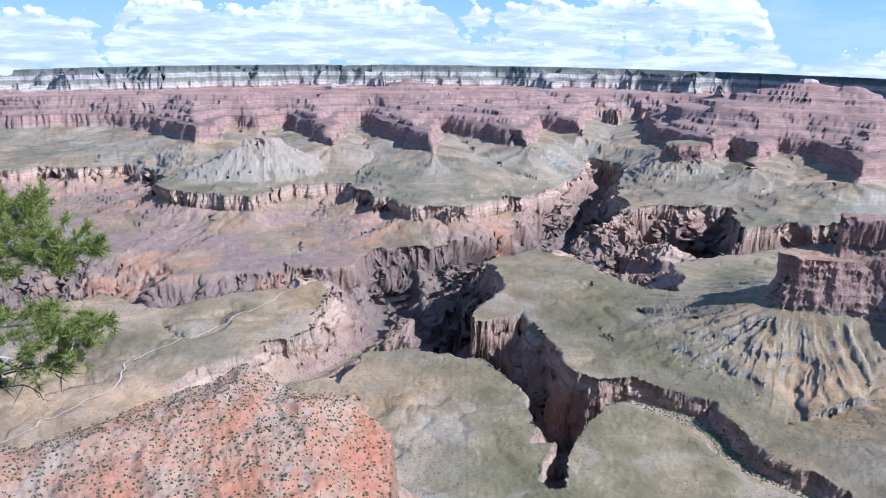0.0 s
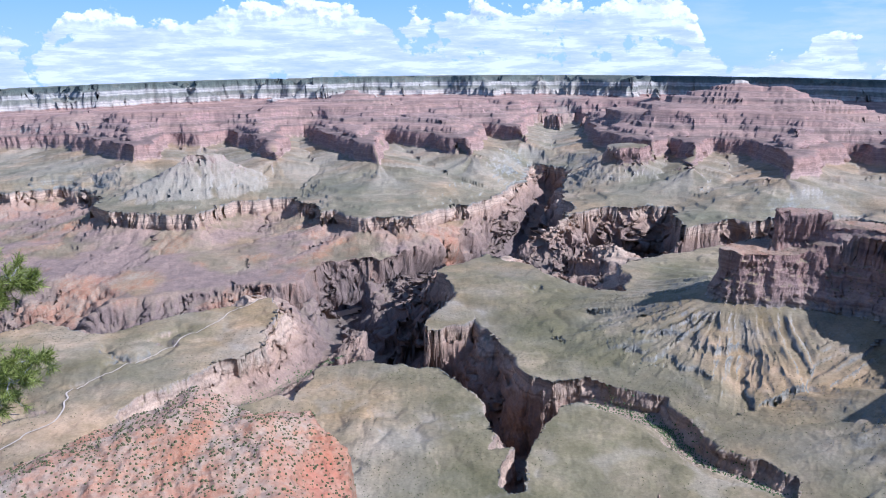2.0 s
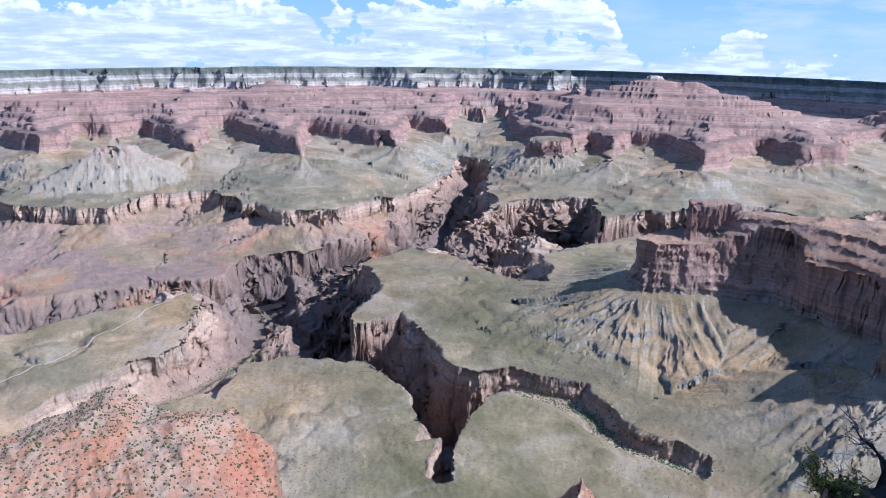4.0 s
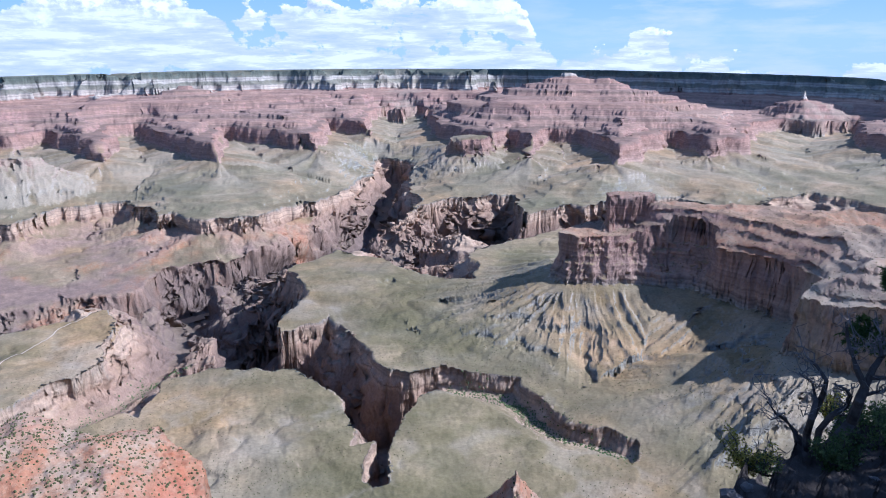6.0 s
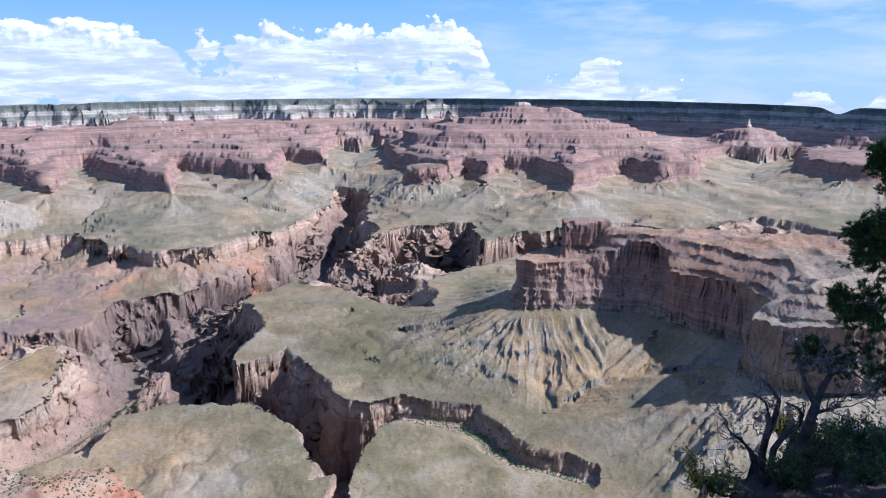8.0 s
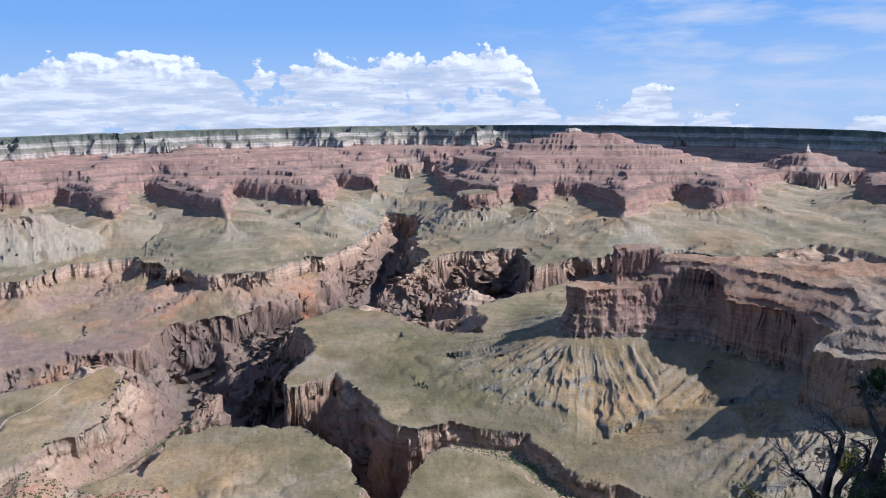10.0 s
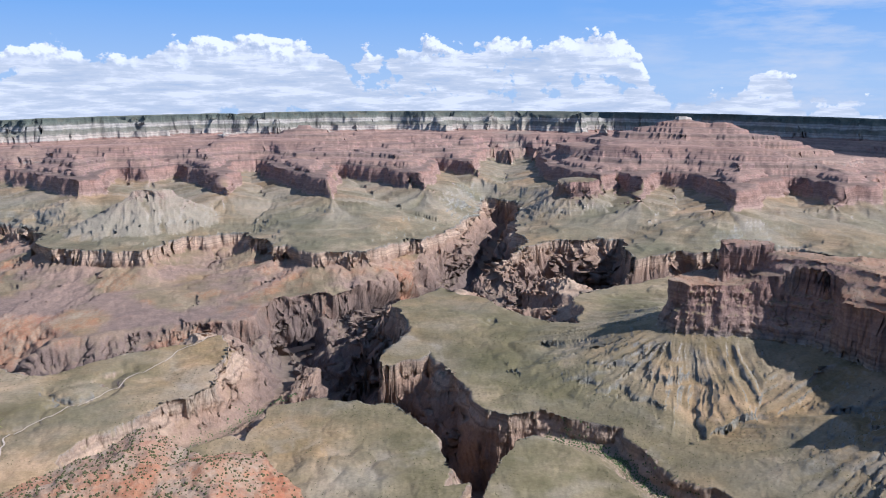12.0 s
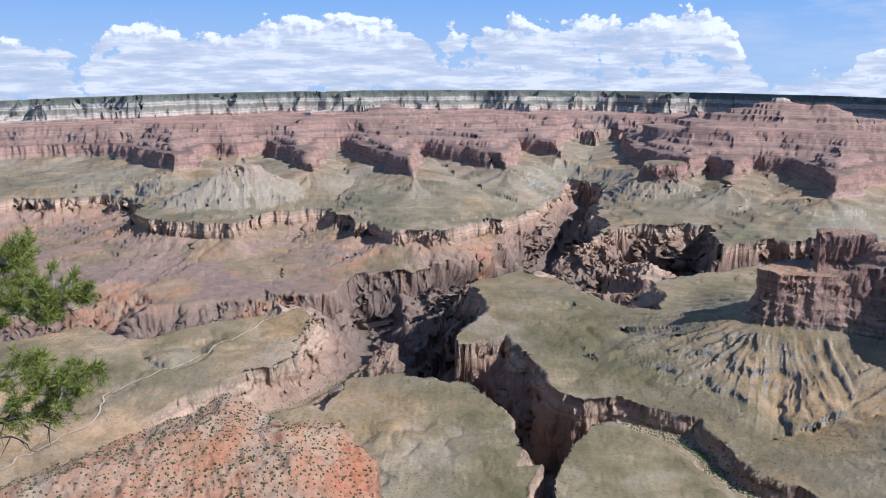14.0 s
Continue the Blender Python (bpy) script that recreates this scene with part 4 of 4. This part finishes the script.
def boulder(centre, size, seed, mat, label):
    bm = bmesh.new()
    bmesh.ops.create_icosphere(bm, subdivisions=3, radius=1)
    for v in bm.verts:
        d = v.co.normalized()
        k = 1 + 0.5 * noise.noise(d * 1.5 + Vector((seed, 0, 0))) + 0.28 * abs(noise.noise(d * 3.3 + Vector((0, seed, 0)))) + 0.08 * noise.noise(d * 9)
        v.co = Vector((round(d.x * k * 2.2) / 2.2 * 0.35 + d.x * k * 0.65, d.y * k, round(d.z * k * 3) / 3 * 0.5 + d.z * k * 0.5))
        v.co = Vector((v.co.x * size[0], v.co.y * size[1], v.co.z * size[2]))
    me = bpy.data.meshes.new("boulder")
    bm.to_mesh(me)
    bm.free()
    me.materials.append(mat)
    ob = new("boulder", me)
    z = ledge_height(np.array([centre[0]]), np.array([centre[1]]))[0]
    ob.matrix_world = pose(centre[0], centre[1], z + size[2] * 0.35, 0, 0, seed * 47 % 360)
    return tagged(ob, label, "boulder", group="boulders on the ledge")


for az, dist, size, lab in [(53.6, 4.6, (0.26, 0.17, 0.08), "flat grey limestone slab in the shade"), (39.9, 4.6, (0.12, 0.10, 0.10), "pale pink rock at the ledge's edge"), (41.0, 4.9, (0.07, 0.06, 0.05), "small pale rock at the ledge's edge"),
                            (52.5, 8.3, (0.34, 0.2, 0.14), "sunlit tan outcrop block"), (53.6, 8.4, (0.26, 0.2, 0.16), "sunlit tan outcrop block"), (51.3, 8.2, (0.2, 0.15, 0.09), "sunlit tan outcrop block"),
                            (46.2, 4.9, (0.08, 0.06, 0.03), "small loose stone on dark soil"), (47.5, 5.2, (0.10, 0.06, 0.03), "small loose stone on dark soil"), (44.5, 4.6, (0.07, 0.05, 0.03), "small loose stone on dark soil"),
                            (49.5, 6.0, (0.06, 0.05, 0.03), "small loose stone on dark soil"), (51.0, 6.6, (0.08, 0.05, 0.04), "small loose stone on dark soil"), (48.2, 6.4, (0.05, 0.05, 0.03), "small loose stone on dark soil"),
                            (42.8, 4.4, (0.10, 0.08, 0.04), "small loose stone on dark soil"), (50.0, 4.6, (0.16, 0.1, 0.05), "flat stone half buried in soil"), (54.0, 6.3, (0.10, 0.08, 0.05), "small loose stone on dark soil")]:
    boulder(spot(az, 0, dist), [0.62 * v for v in size], az * 3.1 + dist, STONE, lab)


# ---- plants close by ----
class Shape:
    """Collects tubes and blades for one mesh."""

    def __init__(self):
        self.v, self.f = [], []

    def tube(self, pts, r0, r1, sides=6):
        pts = [Vector(p) for p in pts]
        base = len(self.v)
        for i, p in enumerate(pts):
            d = (pts[min(i + 1, len(pts) - 1)] - pts[max(i - 1, 0)]).normalized()
            a = d.orthogonal().normalized()
            b = d.cross(a)
            r = r0 + (r1 - r0) * i / (len(pts) - 1)
            for k in range(sides):
                t = 2 * math.pi * k / sides
                self.v.append(p + (a * math.cos(t) + b * math.sin(t)) * r)
        for i in range(len(pts) - 1):
            for k in range(sides):
                j = (k + 1) % sides
                self.f.append((base + i * sides + k, base + i * sides + j, base + (i + 1) * sides + j, base + (i + 1) * sides + k))
        self.f.append(tuple(base + (len(pts) - 1) * sides + k for k in range(sides)))

    def blade(self, p, d, length, width):
        side = d.cross(Vector((random.gauss(0, 1), random.gauss(0, 1), random.gauss(0, 1)))).normalized() * width
        n = len(self.v)
        self.v += [p - side, p + side, p + d * length + side * 0.3, p + d * length - side * 0.3]
        self.f.append((n, n + 1, n + 2, n + 3))

    def tuft(self, p, d, count, length, width):
        for _ in range(count):
            e = (d.normalized() * 0.8 + Vector((random.gauss(0, 1), random.gauss(0, 1), random.gauss(0, 1))) * 0.72).normalized()
            self.blade(p - d.normalized() * random.uniform(0, length * 0.9), e, length * random.uniform(0.7, 1.15), width)

    def object(self, name, mat, parent=None, label=""):
        me = bpy.data.meshes.new(name)
        me.from_pydata([tuple(v) for v in self.v], [], self.f)
        me.materials.append(mat)
        ob = new(name, me)
        ob.parent = parent
        return tagged(ob, label)


def bent(a, b, n, wobble, sag=0.0):
    a, b = Vector(a), Vector(b)
    out = []
    for i in range(n + 1):
        t = i / n
        k = math.sin(math.pi * t)
        out.append(a.lerp(b, t) + Vector((random.gauss(0, wobble), random.gauss(0, wobble), random.gauss(0, wobble))) * (k if 0 < i < n else 0) - Vector((0, 0, sag * k)))
    return out


BARK = plain_material("grey_bark", (0.10, 0.08, 0.065), (0.28, 0.24, 0.20), 9.0, 0.9, 0.006)
TWIG = plain_material("pale_twig", (0.26, 0.23, 0.20), (0.46, 0.42, 0.37), 20.0)
# dead wood and its twigs: base colours darkened to read as shaded silhouettes
DEAD = plain_material("shaded_weathered_wood", (0.032, 0.026, 0.022), (0.12, 0.10, 0.085), 7.0, 0.9, 0.004)
SILVER = plain_material("silvered_twig", (0.08, 0.07, 0.06), (0.24, 0.215, 0.19), 12.0)
NEEDLE = leaf_material("pine_needles", (0.05, 0.075, 0.014), (0.40, 0.42, 0.09), 0.3)
NEEDLE_DARK = leaf_material("dark_pine_needles", (0.03, 0.055, 0.018), (0.09, 0.13, 0.035), 0.2)
LEAF = leaf_material("bush_leaves", (0.05, 0.075, 0.025), (0.13, 0.16, 0.055), 0.3)
LEAF_YELLOW = leaf_material("yellow_green_leaves", (0.16, 0.15, 0.03), (0.32, 0.28, 0.06), 0.35)


def bough(tree, base, tip, spread, twigs, tufts, needles, length, width, thick, leafmat, up=0.35, start=0.12):
    """A limb with side twigs, each set with tufts of needles."""
    base, tip = Vector(base), Vector(tip)
    axis = tip - base
    limb = bent(base, tip, 8, axis.length * 0.03, -axis.length * 0.03)
    wood, green = Shape(), Shape()
    wood.tube(limb, thick, thick * 0.25, 7)
    for _ in range(twigs):
        t = start + (1 - start) * random.random() ** 0.8
        i = min(7, int(t * 8))
        p = limb[i].lerp(limb[i + 1], t * 8 - i)
        side = Vector((random.gauss(0, 1), random.gauss(0, 1), random.gauss(0.0, 0.75) + up * 0.6)).normalized()
        reach = spread * (0.35 + 0.65 * math.sin(math.pi * min(0.93, 0.15 + t * 0.72))) * random.uniform(0.45, 1.05)
        d = (side * 0.85 + axis.normalized() * 0.55).normalized()
        end = p + d * reach
        line = bent(p, end, 4, reach * 0.05, -reach * 0.06)
        wood.tube(line, thick * 0.28, thick * 0.10, 4)
        for k in range(tufts):
            s = 0.35 + 0.65 * (k + 1) / tufts
            j = min(3, int(s * 4))
            q = line[j].lerp(line[min(4, j + 1)], s * 4 - j)
            e = (d + Vector((random.gauss(0, 0.5), random.gauss(0, 0.5), random.gauss(0.3, 0.5)))).normalized()
            if k < tufts - 1:
                q2 = q + e * length * random.uniform(0.6, 1.8)
                wood.tube([q, q2], thick * 0.1, thick * 0.06, 3)
                q = q2
            green.tuft(q, e, needles, length, width)
    arm = wood.object("bough", TWIG, tree)
    green.object("foliage", leafmat, arm, "green pine needles in tufts")
    return arm


random.seed(11)
# pine whose boughs reach in beside the camera
near_pine = tagged(new("pine_tree"), "pinyon pine with bright green needles and pale twigs", "pine tree")
s = Shape()
foot = spot(-62, 0, 3.6)
crown = [Vector((foot.x, foot.y, EYE[2] - 3.2)), Vector((foot.x + 0.05, foot.y + 0.03, 0.2)), Vector((foot.x - 0.04, foot.y, 1.4)), Vector((foot.x, foot.y + 0.05, 3.0))]
s.tube(crown, 0.14, 0.05, 9)
s.object("trunk", BARK, near_pine)
for a0, e0, a1, e1, d1, sp, n in [(-39, -13.8, -28.2, -15.4, 2.75, 0.15, 80), (-40, -11.8, -31.0, -12.6, 2.85, 0.14, 62), (-40, -15.0, -30.0, -16.6, 2.7, 0.10, 44)]:
    bough(near_pine, spot(a0 - 8, e0, 2.95), spot(a1, e1, d1), sp, n, 5, 46, 0.030, 0.0010, 0.011, NEEDLE, start=0.35)
for a0, e0, a1, e1, d1, sp, n in [(-40, -19.8, -27.6, -20.9, 2.65, 0.095, 40), (-40, -21.0, -28.8, -22.0, 2.6, 0.10, 44), (-41, -20.6, -30.0, -23.0, 2.7, 0.095, 36)]:
    bough(near_pine, spot(a0 - 8, e0, 2.9), spot(a1, e1, d1), sp, n, 4, 46, 0.030, 0.0010, 0.010, NEEDLE, start=0.35)
s = Shape()
for a1, e1 in ((-32.4, -25.3), (-30.4, -24.6), (-34.0, -24.6), (-29.4, -24.2)):
    line = bent(spot(-36, -21.5, 2.8), spot(a1, e1, 2.65), 6, 0.02)
    s.tube(line, 0.006, 0.0015, 5)
    for k in (2, 3, 4, 5):
        s.tube(bent(line[k], line[k] + Vector((random.gauss(0, 0.04), random.gauss(0, 0.04), -0.05)), 3, 0.006), 0.0022, 0.001, 4)
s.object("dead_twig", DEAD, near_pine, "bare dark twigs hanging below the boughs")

# pine below the rim, and an unseen one added to shade the ledge
def pine(base, top, boughs, needles, seed, label, lean=0.0):
    random.seed(seed)
    tree = tagged(new("pine_tree"), label, "pine tree", group="pines below the rim")
    s = Shape()
    base, top = Vector(base), Vector(top)
    line = bent(base, top, 8, 0.06)
    s.tube(line, 0.15, 0.03, 9)
    s.object("trunk", BARK, tree)
    h = (top - base).length
    for k in range(boughs):
        t = 0.28 + 0.70 * (k + 0.5) / boughs
        p = base.lerp(top, t)
        a = k * 2.4 + random.uniform(-0.4, 0.4)
        full = needles > 10
        reach = h * ((0.15 if full else 0.10) + 0.20 * (1 - t)) * random.uniform(0.75, 1.2)
        tip = p + Vector((math.cos(a) * reach, math.sin(a) * reach, random.uniform(-0.1, 0.25) * reach))
        bough(tree, p, tip, 0.44 if full else 0.40, 72 if full else 27, 5, needles, 0.065 if full else 0.085, 0.007 if full else 0.016, 0.022, NEEDLE_DARK, start=0.3)
    return tree


pt = spot(53.2, -3.9, 12.0)
pine(Vector((pt.x + 0.1, pt.y, pt.z - 5.2)), pt, 24, 18, 21, "dark green pinyon pine growing below the rim ledge")
pt = spot(68, 30, 10.0)
shade = pine(Vector((pt.x, pt.y, pt.z - 9.6)), pt, 36, 6, 23, "dark green pinyon pine added out of view to shade the ledge")
# five more unseen copies out of view, added to deepen the ledge's shade
for dx, dy, dz, turn in ((1.6, -1.9, 0.4, 70), (-0.6, -2.2, -0.6, 150), (3.6, 1.0, 0.3, 220), (3.4, -0.4, 1.2, 300), (1.2, -4.2, -0.4, 30)):
    copy_thing(shade, Matrix.Translation((pt.x + dx, pt.y + dy, dz)) @ pose(0, 0, 0, 0, 0, turn) @ Matrix.Translation((-pt.x, -pt.y, 0)))

# dead juniper
random.seed(31)
dead = tagged(new("dead_juniper"), "dead grey juniper with bare twisted branches on the ledge", "dead tree")
STEMS = [
    ("trunk", 0.06, 0.036, [(45.1, -29.1), (45.1, -27.9), (46.4, -26.6), (47.4, -24.9), (47.7, -23.3), (47.9, -22.4)]),
    ("branch", 0.030, 0.010, [(47.9, -22.4), (47.2, -21.3), (46.7, -20.2), (46.3, -19.3), (46.1, -18.3)]),
    ("branch", 0.030, 0.009, [(47.9, -22.4), (48.2, -21.1), (48.6, -20.2), (49.2, -19.8), (50.1, -19.8), (51.0, -20.3)]),
    ("branch", 0.022, 0.008, [(48.1, -21.7), (49.2, -21.5), (50.3, -21.2), (51.5, -21.0)]),
    ("branch", 0.02, 0.006, [(47.8, -23.0), (48.6, -22.6), (49.5, -22.2)]),
    ("branch", 0.016, 0.005, [(48.6, -20.2), (48.4, -19.3), (48.3, -18.8)]),
    ("branch", 0.04, 0.008, [(44.8, -28.4), (44.6, -26.4), (44.8, -25.2), (44.9, -24.0), (44.5, -22.8), (43.5, -22.3)]),
    ("branch", 0.03, 0.008, [(44.8, -25.2), (45.3, -23.5), (45.4, -22.5), (44.6, -21.6), (44.0, -21.2)]),
    ("branch", 0.032, 0.008, [(45.3, -27.9), (45.4, -25.9), (46.1, -24.7), (46.9, -24.0), (47.1, -23.2), (46.7, -22.8), (45.9, -22.6)]),
    ("branch", 0.03, 0.006, [(44.5, -28.1), (43.8, -26.4), (43.0, -25.7), (42.3, -25.4), (41.6, -24.7)]),
    ("branch", 0.03, 0.006, [(44.4, -28.9), (43.1, -28.5), (42.0, -28.4), (40.7, -28.5)]),
]
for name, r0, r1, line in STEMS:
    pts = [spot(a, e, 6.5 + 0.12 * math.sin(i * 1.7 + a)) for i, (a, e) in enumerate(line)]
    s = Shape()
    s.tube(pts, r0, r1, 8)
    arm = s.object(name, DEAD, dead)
    if name == "trunk":
        continue
    tw = Shape()
    for _ in range(9):
        k = random.uniform(0.35, 1) * (len(pts) - 1)
        i = min(len(pts) - 2, int(k))
        p = pts[i].lerp(pts[i + 1], k - i)
        d = (pts[i + 1] - pts[i]).normalized() * 0.5 + Vector((random.gauss(0, 0.6), random.gauss(0, 0.6), random.gauss(0.35, 0.5)))
        e = p + d * random.uniform(0.08, 0.26)
        l = bent(p, e, 4, 0.025)
        tw.tube(l, 0.007, 0.0025, 4)
        for q in (2, 3, 4):
            tw.tube(bent(l[q], l[q] + Vector((random.gauss(0, 0.07), random.gauss(0, 0.07), random.gauss(0.04, 0.06))), 2, 0.012), 0.004, 0.0016, 3)
    tw.object("twig", SILVER, arm, "silver-grey bare twigs")


def bush(az, el, dist, wide, high, leaves, mat, seed, label, size=0.022, stems=14):
    random.seed(seed)
    c = spot(az, el, dist)
    ob = tagged(new("bush"), label, "bush", group="bushes on the ledge")
    base = c - Vector((0, 0, high * 0.9))
    wood, green = Shape(), Shape()
    for _ in range(stems):
        d = Vector((random.gauss(0, 1), random.gauss(0, 1), random.gauss(0.4, 0.6))).normalized()
        tip = c + Vector((d.x * wide, d.y * wide, d.z * high)) * random.uniform(0.55, 1.0)
        line = bent(base, tip, 5, wide * 0.06)
        wood.tube(line, 0.012, 0.003, 4)
        for _ in range(4):
            k = random.uniform(1.5, 5)
            i = min(4, int(k))
            p = line[i].lerp(line[min(5, i + 1)], k - i)
            q = p + Vector((random.gauss(0, 0.3), random.gauss(0, 0.3), random.gauss(0.15, 0.25))) * wide * 0.6
            wood.tube(bent(p, q, 2, 0.01), 0.004, 0.002, 3)
            for _ in range(leaves):
                m = p.lerp(q, random.uniform(0.3, 1.1)) + Vector((random.gauss(0, 1), random.gauss(0, 1), random.gauss(0, 1))) * wide * 0.09
                green.blade(m, Vector((random.gauss(0, 1), random.gauss(0, 1), random.gauss(0.6, 0.8))).normalized(), size * random.uniform(0.8, 1.8), size * 0.42)
    wood.object("stem", DEAD, ob)
    green.object("foliage", mat, ob)


bush(40.6, -28.6, 5.6, 0.22, 0.17, 26, LEAF_YELLOW, 41, "yellow-green bush at the ledge's edge", 0.016)
bush(41.9, -28.9, 5.6, 0.2, 0.12, 14, LEAF, 42, "thin grey-green bush at the ledge's edge", 0.015)
bush(46.7, -27.2, 6.2, 0.26, 0.20, 34, LEAF, 43, "leafy green bush beside the dead juniper", 0.02)
bush(48.6, -24.4, 7.6, 0.36, 0.24, 30, LEAF, 44, "round green bush at the back of the ledge", 0.022)
bush(50.4, -24.0, 7.8, 0.36, 0.24, 26, LEAF, 45, "round green bush at the back of the ledge", 0.022)
bush(53.6, -23.2, 7.6, 0.4, 0.26, 30, LEAF, 46, "round green bush at the back of the ledge", 0.022)
bush(49.4, -26.2, 6.8, 0.4, 0.22, 26, LEAF, 47, "dark low bush on the shaded ledge", 0.022)
bush(52.0, -26.0, 6.8, 0.4, 0.2, 26, LEAF, 48, "dark low bush on the shaded ledge", 0.022)
bush(45.8, -24.2, 8.0, 0.2, 0.2, 12, LEAF_YELLOW, 49, "yellow-green bush behind the dead juniper", 0.02)
